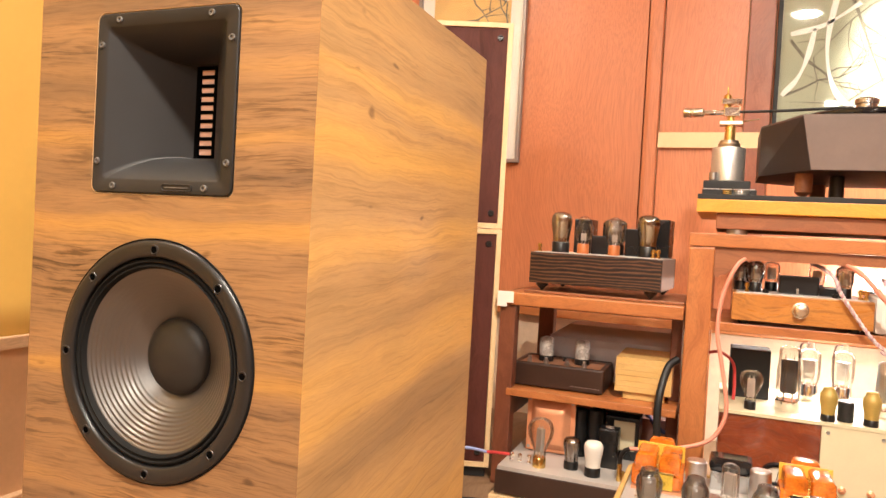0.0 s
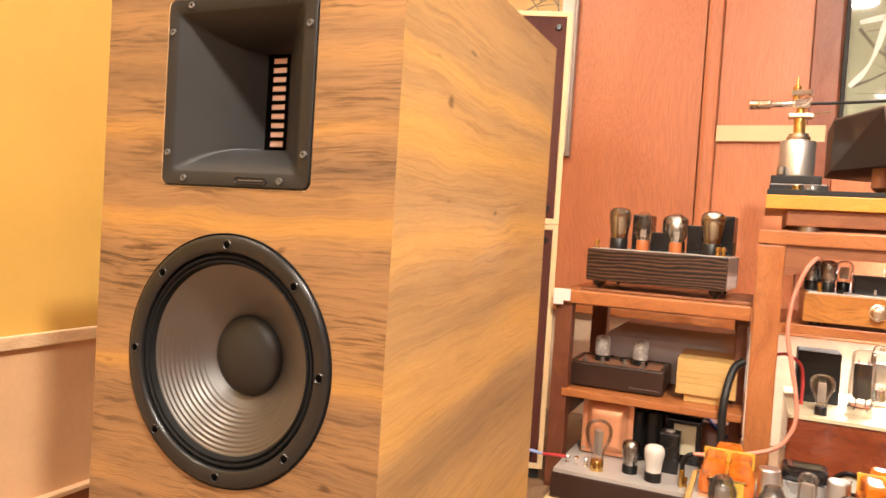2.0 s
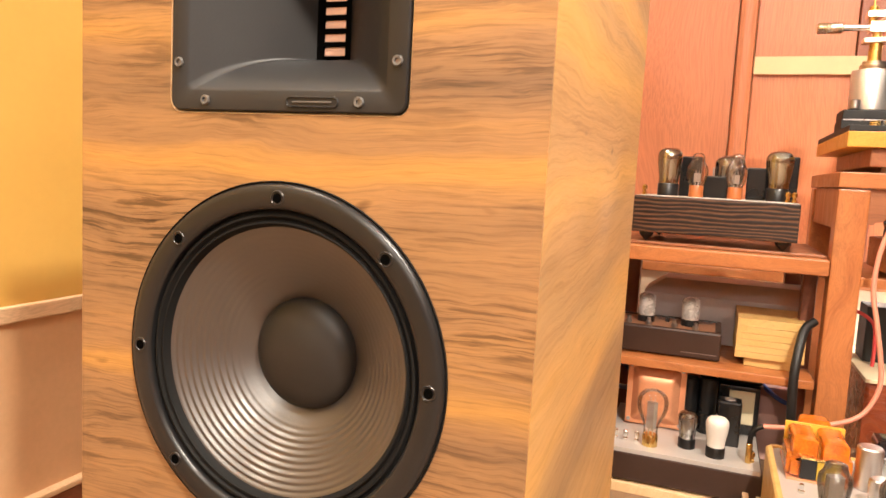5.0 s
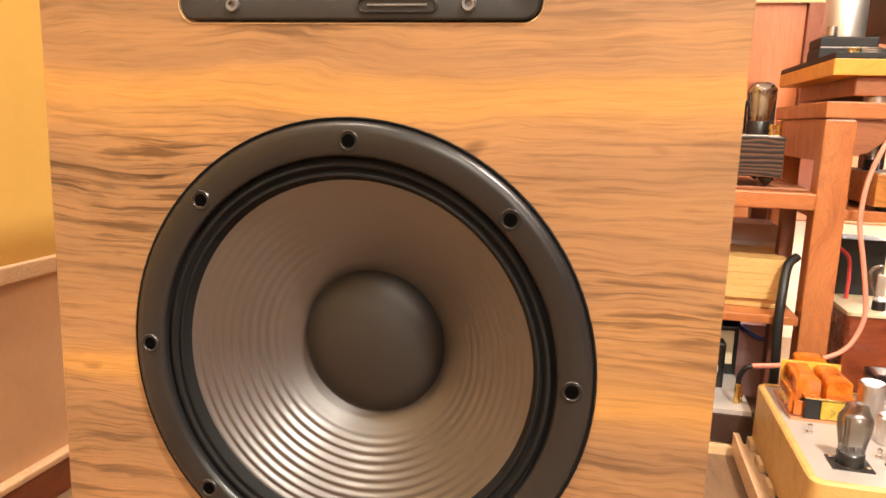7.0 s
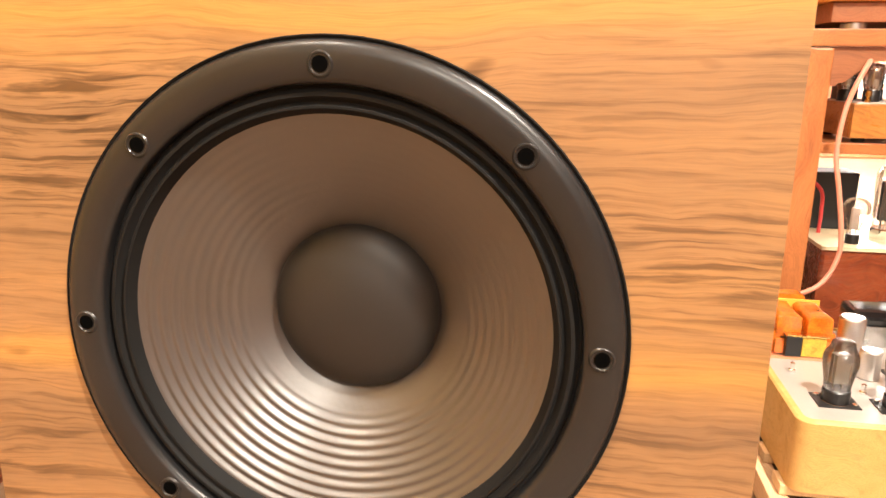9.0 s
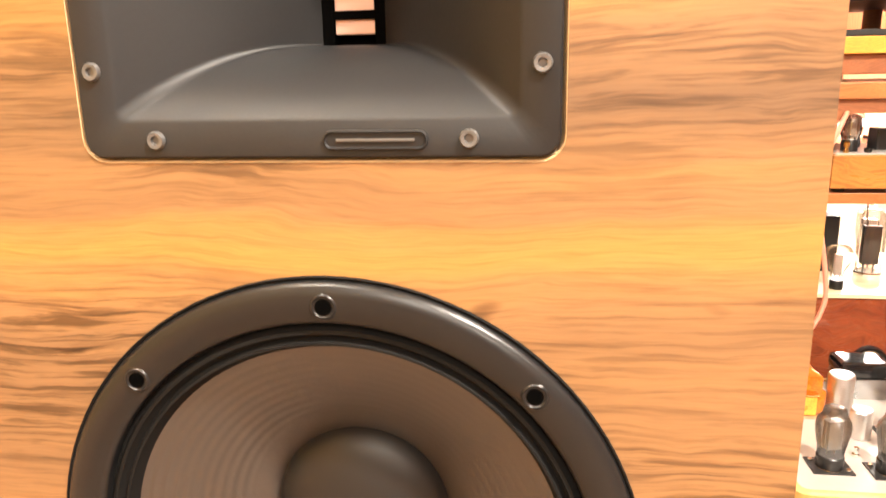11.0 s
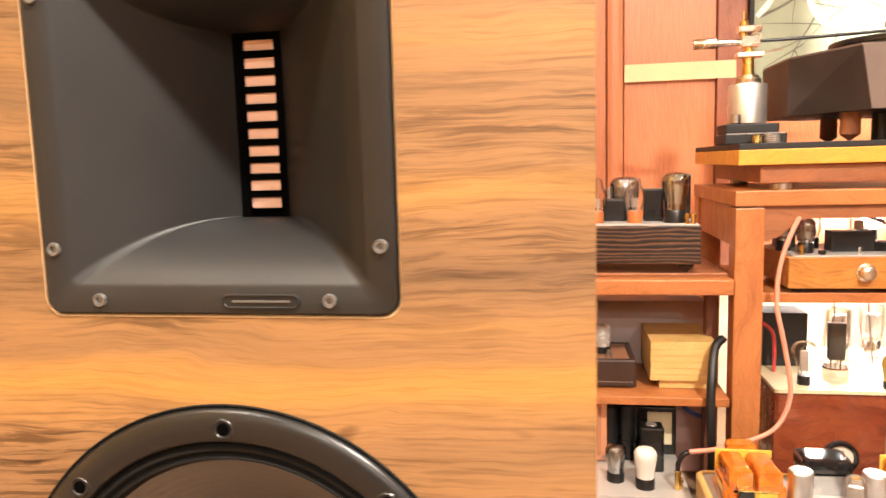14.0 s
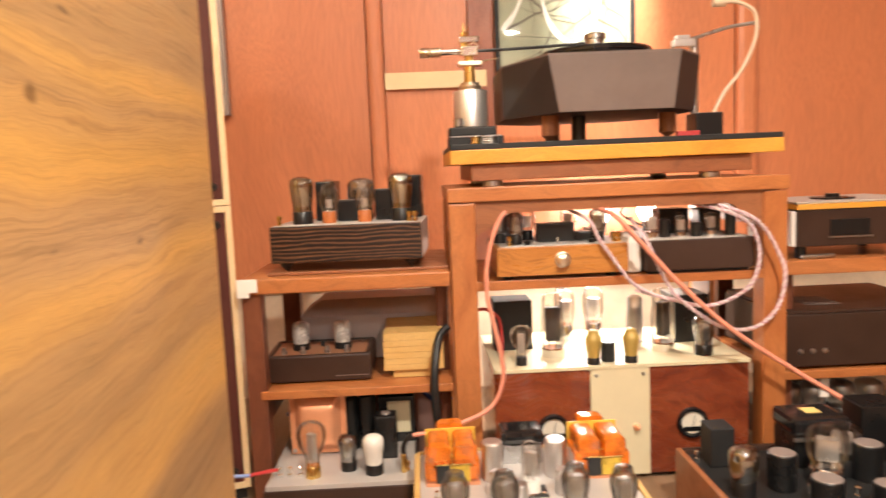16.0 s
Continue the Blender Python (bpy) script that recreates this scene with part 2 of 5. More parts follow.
DULL.node_tree.nodes["Principled BSDF"].inputs["Specular IOR Level"].default_value = 0.2
RUBBER = surface("rubber", (0.012, 0.012, 0.012), 0.5, vary=0.2)
CONE = surface("coated paper cone", (0.027, 0.0216, 0.0188), 0.43, vary=0.12, scale=40, bump=0.12, coat=1.0, spots=10)
CONE.node_tree.nodes["Principled BSDF"].inputs["Coat Roughness"].default_value = 0.38
CONE.node_tree.nodes["Principled BSDF"].inputs["Specular IOR Level"].default_value = 1.0
CAP = surface("dust cap", (0.011, 0.0104, 0.0100), 0.45, vary=0.10, scale=60, bump=0.05)
PINK = surface("foil strip", (0.75, 0.50, 0.42), 0.4, vary=0.06)
STEEL = surface("machined steel", (0.54, 0.545, 0.55), 0.30, 1.0, vary=0.1)
BRUSHED = surface("brushed aluminium", (0.72, 0.70, 0.67), 0.34, 0.85, vary=0.08)
ALU = surface("aluminium can", (0.75, 0.73, 0.72), 0.32, 1.0, vary=0.06)
CHROME = surface("chrome", (0.8, 0.79, 0.77), 0.1, 1.0, vary=0.05)
BRASS = surface("brass", (0.75, 0.52, 0.18), 0.25, 1.0, vary=0.12)
GOLD = surface("gold paint", (0.46, 0.32, 0.085), 0.40, 0.15, vary=0.15)
COPPER = surface("copper", (0.80, 0.37, 0.20), 0.34, 0.45, vary=0.14)
BLACK = surface("black enamel", (0.008, 0.008, 0.0085), 0.30, vary=0.2)
GLOSS = surface("glossy black enamel", (0.010, 0.010, 0.011), 0.12, vary=0.2)
MATT = surface("matt black", (0.009, 0.009, 0.0095), 0.6, vary=0.2)
PLATE = surface("brushed chassis plate", (0.50, 0.465, 0.435), 0.45, 0.25, vary=0.08)
CREAM = surface("cream paint", (0.64, 0.56, 0.37), 0.42, vary=0.05)
FROSTED = surface("frosted silvery glass", (0.50, 0.47, 0.44), 0.28, 0.25, vary=0.3, spots=40)
WHITE_GLASS = surface("white coating", (0.72, 0.68, 0.62), 0.35, vary=0.06)
LID = surface("pale steel lid", (0.52, 0.46, 0.45), 0.42, 0.0, vary=0.1)
CHAMPAGNE = surface("champagne metal", (0.74, 0.66, 0.54), 0.28, 1.0, vary=0.05)
PALE_BLUE = surface("pale blue sleeve", (0.30, 0.40, 0.72), 0.4, vary=0.1)
GREY = surface("grey steel lid", (0.30, 0.25, 0.23), 0.4, 0.3, vary=0.12)
DARK_BROWN = surface("dark brown lacquer", (0.040, 0.020, 0.014), 0.36, vary=0.2)
BROWN_TOP = surface("copper brown plate", (0.42, 0.20, 0.11), 0.4, 0.3, vary=0.12)
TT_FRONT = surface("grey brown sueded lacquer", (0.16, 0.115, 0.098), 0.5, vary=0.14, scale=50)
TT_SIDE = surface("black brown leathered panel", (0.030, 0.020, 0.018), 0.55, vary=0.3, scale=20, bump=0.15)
ORANGE = surface("amber coil film", (0.64, 0.155, 0.012), 0.16, vary=0.5, coat=0.6, spots=30)
GILT = surface("gilt winding", (0.60, 0.40, 0.05), 0.3, 0.2, vary=0.35, spots=60)
YELLOW = surface("yellow winding tape", (0.80, 0.46, 0.06), 0.4, vary=0.12)
YELLOW_WALL = surface("yellow stained ply wall", (0.62, 0.375, 0.088), 0.5, vary=0.05, scale=8, bump=0.02, spots=2.5)
WAINSCOT = surface("pale ply wainscot", (0.68, 0.43, 0.24), 0.5, vary=0.07, scale=10, bump=0.03, spots=5)
DADO = timber("pale pine trim", (0.64, 0.40, 0.22), (0.72, 0.48, 0.28), (0.76, 0.53, 0.32), "y", 1.0, 0.5, 0.2)
BASE = timber("red brown skirting", (0.20, 0.060, 0.026), (0.27, 0.085, 0.036), (0.32, 0.11, 0.05), "y", 1.2, 0.4, 0.3)
PANEL = timber("red stained wall panel", (0.52, 0.175, 0.076), (0.57, 0.198, 0.088), (0.60, 0.215, 0.097), "z", 0.35, 0.38, 0.06, wave=0.4, fine=2.0)
PILASTER = timber("dark red pilaster", (0.24, 0.070, 0.034), (0.30, 0.090, 0.044), (0.34, 0.11, 0.055), "z", 1.0, 0.4, 0.3)
RACK = timber("cherry rack wood", (0.34, 0.105, 0.031), (0.43, 0.145, 0.044), (0.49, 0.18, 0.058), "z", 1.3, 0.38, 0.3, coat=0.1)
RACK_X = timber("cherry rail wood", (0.34, 0.105, 0.031), (0.44, 0.15, 0.045), (0.50, 0.185, 0.060), "x", 1.3, 0.38, 0.3, coat=0.1)
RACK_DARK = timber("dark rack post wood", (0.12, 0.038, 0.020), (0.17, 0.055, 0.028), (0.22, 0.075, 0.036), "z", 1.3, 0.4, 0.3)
HONEY = timber("honey platform wood", (0.60, 0.27, 0.035), (0.70, 0.33, 0.045), (0.74, 0.37, 0.06), "x", 1.5, 0.38, 0.15)
WALNUT = timber("brown under board", (0.24, 0.085, 0.036), (0.30, 0.11, 0.046), (0.34, 0.13, 0.055), "x", 1.5, 0.4, 0.3)
STRIPED = combed("dark burnt pine", (0.012, 0.0055, 0.004), (0.125, 0.056, 0.027), 31.0)
OAK = timber("varnished oak", (0.32, 0.11, 0.025), (0.46, 0.18, 0.04), (0.53, 0.22, 0.05), "x", 3.0, 0.3, 0.5, wave=0.1, coat=0.3)
MAHOGANY = timber("polished mahogany", (0.10, 0.018, 0.010), (0.20, 0.042, 0.018), (0.27, 0.065, 0.026), "x", 2.0, 0.25, 0.5, coat=0.5)
PINE = timber("pale pine", (0.58, 0.345, 0.110), (0.65, 0.405, 0.135), (0.68, 0.445, 0.165), "x", 2.2, 0.45, 0.2)
BURGUNDY = timber("burgundy baffle", (0.045, 0.011, 0.008), (0.075, 0.018, 0.013), (0.095, 0.026, 0.018), "z", 1.8, 0.6, 0.4, wave=0.1)
BURGUNDY.node_tree.nodes["Principled BSDF"].inputs["Specular IOR Level"].default_value = 0.25
PLY = timber("birch ply edge", (0.72, 0.48, 0.25), (0.78, 0.55, 0.30), (0.80, 0.60, 0.35), "z", 2.0, 0.5, 0.15)
FLOOR = timber("floor boards", (0.20, 0.118, 0.064), (0.24, 0.145, 0.082), (0.28, 0.172, 0.100), "y", 0.9, 0.5, 0.2)
PLASTER = surface("speckled beige plaster", (0.70, 0.54, 0.38), 0.8, vary=0.18, scale=40, bump=0.4)
CEILING_PAINT = surface("warm white ceiling paint", (0.78, 0.70, 0.58), 0.8, vary=0.04)
ROOM_WALL = timber("plain far wall panel", (0.16, 0.07, 0.035), (0.20, 0.09, 0.045), (0.24, 0.11, 0.055), "z", 0.7, 0.5, 0.15)
TAPE = surface("masking tape", (0.78, 0.58, 0.33), 0.6, vary=0.06)
PAPER = surface("white paper", (0.80, 0.74, 0.68), 0.7, vary=0.04)
MAUVE = surface("mauve card", (0.60, 0.36, 0.31), 0.6, vary=0.08)
SALMON = surface("salmon cable sleeve", (0.72, 0.28, 0.19), 0.5, vary=0.1)
BLUE = surface("blue cable sleeve", (0.10, 0.14, 0.38), 0.45, vary=0.1)
RED = surface("red cable sleeve", (0.55, 0.05, 0.05), 0.45, vary=0.1)
IVORY = surface("ivory hose", (0.74, 0.58, 0.42), 0.45, vary=0.08)
PALE_LILAC = surface("pale cable strand", (0.66, 0.55, 0.56), 0.5, vary=0.1)
LILAC = surface("woven cable sleeve", (0.55, 0.36, 0.40), 0.5, vary=0.1)
DIAL = surface("dial card", (0.72, 0.66, 0.55), 0.6, vary=0.05)
LABEL = surface("yellow card label", (0.72, 0.52, 0.18), 0.6, vary=0.05)
BAKELITE = surface("orange brown base", (0.42, 0.13, 0.04), 0.3, vary=0.15)
GLASS = clear("clear valve glass", (0.98, 0.96, 0.94), 0.06)
SMOKE = clear("smoked valve glass", (0.50, 0.44, 0.37), 0.32, 0.05)
GILDED = clear("gold-silvered valve glass", (0.36, 0.28, 0.17), 0.42, 0.08)
MIRRORED = clear("silvered valve glass", (0.46, 0.43, 0.40), 0.34, 0.12)
GETTER = clear("grey silvered glass", (0.60, 0.59, 0.57), 0.11, 0.20)
FROST = clear("hazy valve glass", (0.74, 0.68, 0.62), 0.28, 0.3)
PANE = clear("picture glass", (0.98, 0.98, 0.97), 0.02, 0.02)
DARK_ANODE = surface("carbonised anode", (0.05, 0.045, 0.04), 0.5, 0.3, vary=0.3)
ANODE = surface("grey anode", (0.60, 0.57, 0.53), 0.30, 0.75, vary=0.2)
GLOW = glowing("lamp glass", WHITE, 14)


# ---- building blocks ----
WORLD = {}


def thing(name, place, label, category, group="", rz=0.0):
    ob = new(name)
    ob.empty_display_size = 0.05
    ob.matrix_basis = pose(*place, 0, 0, rz)
    WORLD[ob] = ob.matrix_basis.copy()
    return tagged(ob, label, category, group)


def mesh_of(name, bm, material, smooth=False):
    bmesh.ops.recalc_face_normals(bm, faces=bm.faces)
    me = bpy.data.meshes.new(name)
    bm.to_mesh(me)
    bm.free()
    me.materials.append(material)
    if smooth:
        me.shade_smooth()
        me.set_sharp_from_angle(angle=radians(38))
    return me


def part(name, bm, material, parent=None, label="", smooth=False, local=False):
    """Links a bmesh as one mesh under a thing or a part. Its points are in the world's metres, or in the parent's own when local."""
    me = bm if isinstance(bm, bpy.types.Mesh) else mesh_of(name, bm, material, smooth)
    ob = new(name, me)
    if parent is not None:
        ob.parent = parent
        ob.matrix_parent_inverse = Matrix() if local else WORLD[parent].inverted()
    WORLD[ob] = WORLD[parent].copy() if (parent is not None and local) else Matrix()
    if label:
        ob["label"] = label
    return ob


def single(name, bm, material, label, category="", kind="", group="", smooth=False):
    return tagged(part(name, bm, material, None, "", smooth), label, category, group, kind)


def B(*boxes, bev=0.0):
    """A bmesh of boxes (x0, x1, y0, y1, z0, z1) with eased edges."""
    bm = bmesh.new()
    for x0, x1, y0, y1, z0, z1 in boxes:
        v = [bm.verts.new(p) for p in ((x0, y0, z0), (x1, y0, z0), (x1, y1, z0), (x0, y1, z0), (x0, y0, z1), (x1, y0, z1), (x1, y1, z1), (x0, y1, z1))]
        for f in ((0, 3, 2, 1), (4, 5, 6, 7), (0, 1, 5, 4), (1, 2, 6, 5), (2, 3, 7, 6), (3, 0, 4, 7)):
            bm.faces.new([v[i] for i in f])
    if bev:
        bmesh.ops.bevel(bm, geom=bm.edges[:], offset=bev, segments=2, affect="EDGES", profile=0.6)
    return bm


def lathe(profile, place=(0, 0, 0), turn=None, seg=28, bm=None):
    """Turned shape: profile of (radius, height) along z, then turned and moved."""
    bm = bm or bmesh.new()
    m = Matrix.Translation(place) @ (turn or Matrix())
    rings = []
    for r, z in profile:
        if r < 1e-6:
            rings.append([bm.verts.new(m @ Vector((0, 0, z)))])
        else:
            rings.append([bm.verts.new(m @ Vector((r * math.cos(2 * math.pi * i / seg), r * math.sin(2 * math.pi * i / seg), z))) for i in range(seg)])
    for a, b in zip(rings, rings[1:]):
        for i in range(seg):
            j = (i + 1) % seg
            loop = [a[i % len(a)], a[j % len(a)], b[j % len(b)], b[i % len(b)]]
            loop = list(dict.fromkeys(loop))
            if len(loop) > 2:
                bm.faces.new(loop)
    return bm


def rod(r, z0, z1, place=(0, 0, 0), turn=None, seg=24, ease=None, bm=None):
    e = min(r * 0.2, 0.002) if ease is None else ease
    return lathe([(0, z0), (r - e, z0), (r, z0 + e), (r, z1 - e), (r - e, z1), (0, z1)], place, turn, seg, bm)


def loft(rings, close_first=False, close_last=True):
    bm = bmesh.new()
    made = [[bm.verts.new(p) for p in ring] for ring in rings]
    n = len(made[0])
    for a, b in zip(made, made[1:]):
        for i in range(n):
            bm.faces.new((a[i], a[(i + 1) % n], b[(i + 1) % n], b[i]))
    if close_first:
        bm.faces.new(made[0])
    if close_last:
        bm.faces.new(made[-1])
    return bm


def round_rect(hw, hh, r, y, cx=0.0, cz=0.0, steps=5):
    pts = []
    for sx, sz, a0 in ((1, 1, 0), (-1, 1, 90), (-1, -1, 180), (1, -1, 270)):
        for k in range(steps + 1):
            a = radians(a0 + 90 * k / steps)
            pts.append(Vector((cx + sx * (hw - r) + r * math.cos(a), y, cz + sz * (hh - r) + r * math.sin(a))))
    return pts


def sweep(points, r, seg=10, steps=8, bm=None):
    """A round cable through the points."""
    P = [Vector(p) for p in points]
    P = [2 * P[0] - P[1]] + P + [2 * P[-1] - P[-2]]
    line = []
    for a, b, c, d in zip(P, P[1:], P[2:], P[3:]):
        for k in range(steps):
            t = k / steps
            line.append(0.5 * (2 * b + (c - a) * t + (2 * a - 5 * b + 4 * c - d) * t * t + (3 * b - a - 3 * c + d) * t ** 3))
    line.append(P[-2])
    bm = bm or bmesh.new()
    up, before = Vector((0.13, 0.21, 1)).normalized(), None
    for i, p in enumerate(line):
        way = (line[min(i + 1, len(line) - 1)] - line[max(i - 1, 0)]).normalized()
        side = way.cross(up)
        side = side.normalized() if side.length > 1e-4 else way.orthogonal().normalized()
        up = side.cross(way).normalized()
        ring = [bm.verts.new(p + r * (math.cos(a) * side + math.sin(a) * up)) for a in (2 * math.pi * k / seg for k in range(seg))]
        if before:
            for k in range(seg):
                bm.faces.new((before[k], before[(k + 1) % seg], ring[(k + 1) % seg], ring[k]))
        else:
            bm.faces.new(ring)
        before = ring
    bm.faces.new(before)
    return bm


def twisted(points, r, turns, phase, steps=14):
    """One strand of a twisted pair round the line through the points."""
    P = [Vector(p) for p in points]
    P = [2 * P[0] - P[1]] + P + [2 * P[-1] - P[-2]]
    line = []
    for a, b, c, d in zip(P, P[1:], P[2:], P[3:]):
        for k in range(steps):
            t = k / steps
            line.append(0.5 * (2 * b + (c - a) * t + (2 * a - 5 * b + 4 * c - d) * t * t + (3 * b - a - 3 * c + d) * t ** 3))
    out = []
    for i, p in enumerate(line):
        way = (line[min(i + 1, len(line) - 1)] - line[max(i - 1, 0)]).normalized()
        side = way.orthogonal().normalized()
        a = 2 * math.pi * turns * i / len(line) + phase
        out.append(p + r * (math.cos(a) * side + math.sin(a) * way.cross(side)))
    return sweep(out, r, 6, 1)


FACE = Matrix.Rotation(radians(90), 4, "X")  # turned shapes that face -y: height z becomes -y
ALONG = Matrix.Rotation(radians(90), 4, "Y")

SHAPES = {
    "pear": [(0.0, 1.0), (0.14, 0.995), (0.26, 0.965), (0.33, 0.91), (0.36, 0.83), (0.355, 0.74), (0.335, 0.62), (0.30, 0.48), (0.28, 0.36), (0.275, 0.26)],
    "coke": [(0.0, 1.0), (0.10, 0.995), (0.19, 0.965), (0.235, 0.91), (0.24, 0.84), (0.27, 0.78), (0.36, 0.70), (0.40, 0.60), (0.40, 0.50), (0.33, 0.36), (0.25, 0.26)],
    "straight": [(0.0, 1.0), (0.10, 0.99), (0.19, 0.955), (0.235, 0.90), (0.245, 0.82), (0.245, 0.30), (0.23, 0.22)],
    "big": [(0.0, 1.0), (0.12, 0.99), (0.20, 0.955), (0.225, 0.90), (0.225, 0.72), (0.24, 0.66), (0.25, 0.55), (0.25, 0.2), (0.235, 0.14)],
    "shoulder": [(0.0, 1.0), (0.17, 0.995), (0.23, 0.97), (0.245, 0.91), (0.27, 0.86), (0.34, 0.78), (0.36, 0.70), (0.35, 0.58), (0.285, 0.34), (0.265, 0.20)],
    "globe": [(0.0, 1.0), (0.12, 0.995), (0.24, 0.965), (0.33, 0.90), (0.375, 0.81), (0.375, 0.71), (0.34, 0.60), (0.27, 0.49), (0.20, 0.40), (0.175, 0.32), (0.175, 0.20)],
    "dome": [(0.0, 1.0), (0.16, 0.985), (0.28, 0.93), (0.33, 0.85), (0.33, 0.55), (0.30, 0.42), (0.25, 0.3)],
}
VALVES = {}


def valve(owner, x, y, z, h, shape, glass, base, anode=ANODE, label="", wide=1.0):
    """A valve plugged into its amplifier: glass, base and electrode as pieces of one part."""
    key = (h, shape, glass.name, base.name, anode.name if anode else "", wide)
    if key not in VALVES:
        prof = [(r * h * wide, zz * h) for r, zz in SHAPES[shape]]
        low, foot = prof[-1][1], prof[-1][0]
        env = mesh_of("vacuum_tube", lathe(prof, seg=24), glass, True)
        bs = mesh_of("base", lathe([(foot * 1.08, 0), (foot * 1.08, low * 0.9), (foot * 0.98, low * 1.02), (0, low * 1.02)], seg=24), base, True)
        an = None
        if anode:
            w, d, lo, hi = foot * 0.62, foot * 0.38, low + h * 0.12, h * 0.76
            if shape == "coke":
                w, d, lo, hi = foot * 0.42, foot * 0.3, low + h * 0.10, h * 0.52
            bm = B((-w, w, -d, d, lo, hi), (-w * 1.15, w * 1.15, -d * 0.2, d * 0.2, lo, hi), (-w * 1.05, w * 1.05, -d * 1.1, d * 1.1, hi, hi + h * 0.015),
                   (-w * 1.05, w * 1.05, -d * 1.1, d * 1.1, lo - h * 0.015, lo), bev=h * 0.004)
            for sx in (-0.6, 0.6):
                rod(h * 0.012, low * 0.9, lo, (sx * w, 0, 0), seg=6, bm=bm)
                rod(h * 0.008, hi, hi + h * 0.08, (sx * w, 0, 0), seg=6, bm=bm)
            an = mesh_of("anode", bm, anode, True)
        VALVES[key] = (env, bs, an)
    env, bs, an = VALVES[key]
    t = part("vacuum_tube", env, glass, owner, label)
    t.matrix_basis = pose(x, y, z, 0, 0, random.uniform(-40, 40))
    WORLD[t] = t.matrix_basis.copy()
    part("base", bs, base, t, local=True)
    if an:
        part("anode", an, anode, t, local=True)
    t.visible_shadow = anode is None
    return t


def screw(owner, x, y, z, r, material, mesh_cache={}):
    """A socket-head screw that faces -y."""
    key = (r, material.name)
    if key not in mesh_cache:
        mesh_cache[key] = mesh_of("screw", lathe([(0, 0.0005), (r * 0.42, 0.0005), (r * 0.5, 0.0022), (r * 0.85, 0.0024), (r, 0.0012), (r, -0.002)], turn=FACE, seg=14), material, True)
    s = part("screw", mesh_cache[key], material, owner)
    s.matrix_basis = pose(x, y, z)
    WORLD[s] = s.matrix_basis.copy()
    return s


# ---- the room ----
WX, NY, EX, SY = -0.80, 2.14, 3.4, -5.0
floor = single("floor", B((WX - 0.15, EX + 0.15, SY - 0.15, NY + 0.15, -0.1, 0.0)), FLOOR, "brown wooden floor with a soft sheen", "floor", "structure")
single("ceiling", B((WX - 0.15, EX + 0.15, SY - 0.15, NY + 0.15, CEILING, CEILING + 0.1)), CEILING_PAINT, "plain warm white ceiling", "ceiling", "structure")
west = single("wall_west", B((WX - 0.12, WX, SY, NY, 0.0, 0.43), bev=0.0), WAINSCOT, "wall with pale ply wainscot below yellow panelling", "wall", "structure")
part("upper_panel", B((WX - 0.12, WX - 0.004, SY, NY, 0.434, CEILING)), YELLOW_WALL, west, "yellow stained plywood panel")
single("dado_rail", B((WX - 0.002, WX + 0.014, SY, NY, 0.415, 0.444), bev=0.003), DADO, "pale pine dado rail along the yellow wall", "trim", "structure")
single("baseboard_west", B((WX - 0.002, WX + 0.016, SY, NY, 0.0, 0.064), bev=0.003), BASE, "red-brown skirting board", "baseboard", "structure")
single("baseboard_cap", B((WX - 0.002, WX + 0.022, SY, NY, 0.066, 0.078), bev=0.003), DADO, "pale strip on the skirting board", "trim", "structure")

north = single("wall_north", B((WX, EX, NY + 0.02, NY + 0.15, 0.0, CEILING)), PLASTER, "speckled beige plastered wall behind the wood panels", "wall", "structure")
RAIL = 0.45
part("wall_panel", B((WX + 0.01, 0.368, NY - 0.012, NY + 0.018, RAIL, CEILING - 0.005), bev=0.002), PANEL, north, "red-stained wood panel")
part("wall_panel", B((0.43, 0.728, NY, NY + 0.018, RAIL, CEILING - 0.005), bev=0.002), PANEL, north, "red-stained wood panel")
part("wall_panel", B((0.822, 1.69, NY, NY + 0.018, RAIL, CEILING - 0.005), bev=0.002), PANEL, north, "red-stained wood panel")
part("wall_panel", B((1.772, EX - 0.01, NY - 0.012, NY + 0.018, RAIL, CEILING - 0.005), bev=0.002), PANEL, north, "red-stained wood panel")
part("batten", B((0.371, 0.427, NY - 0.024, NY + 0.018, RAIL, CEILING - 0.005), bev=0.018), PANEL, north, "rounded vertical batten")
part("pilaster", B((0.731, 0.819, NY - 0.016, NY + 0.018, RAIL, CEILING - 0.005), bev=0.003), PILASTER, north, "dark red pilaster")
part("batten", B((1.693, 1.769, NY - 0.028, NY + 0.018, RAIL, CEILING - 0.005), bev=0.020), PANEL, north, "rounded vertical batten")
part("panel_rail", B((WX + 0.01, EX - 0.01, NY - 0.03, NY + 0.018, RAIL - 0.035, RAIL - 0.002), bev=0.004), RACK_X, north, "horizontal wooden rail")
single("wall_east", B((EX, EX + 0.12, SY, NY + 0.15, 0, CEILING)), ROOM_WALL, "plain wood panelled wall", "wall", "structure")
single("wall_south", B((WX - 0.12, EX + 0.12, SY - 0.12, SY, 0, CEILING)), ROOM_WALL, "plain wood panelled wall", "wall", "structure")

# Every ceiling lamp gets an unseen rim, the added fills included.
for lx, ly, power in KEY_AND_FILLS:
    dl = thing("unseen_lamp_rim", (lx, ly, CEILING), "unseen rim round a ceiling key or fill light", "lamp", "ceiling downlights")
    part("rim", lathe([(0.115, 0), (0.13, 0), (0.135, -0.006), (0.118, -0.010), (0.115, -0.004)], (lx, ly, CEILING)), ALU, dl, smooth=True)

tape = single("masking_tape", B((0.43, 0.79, NY - 0.0045, NY - 0.0035, 1.108, 1.166)), TAPE, "pale strip of masking tape on the red panel", "tape")
tape.location.y = -0.014


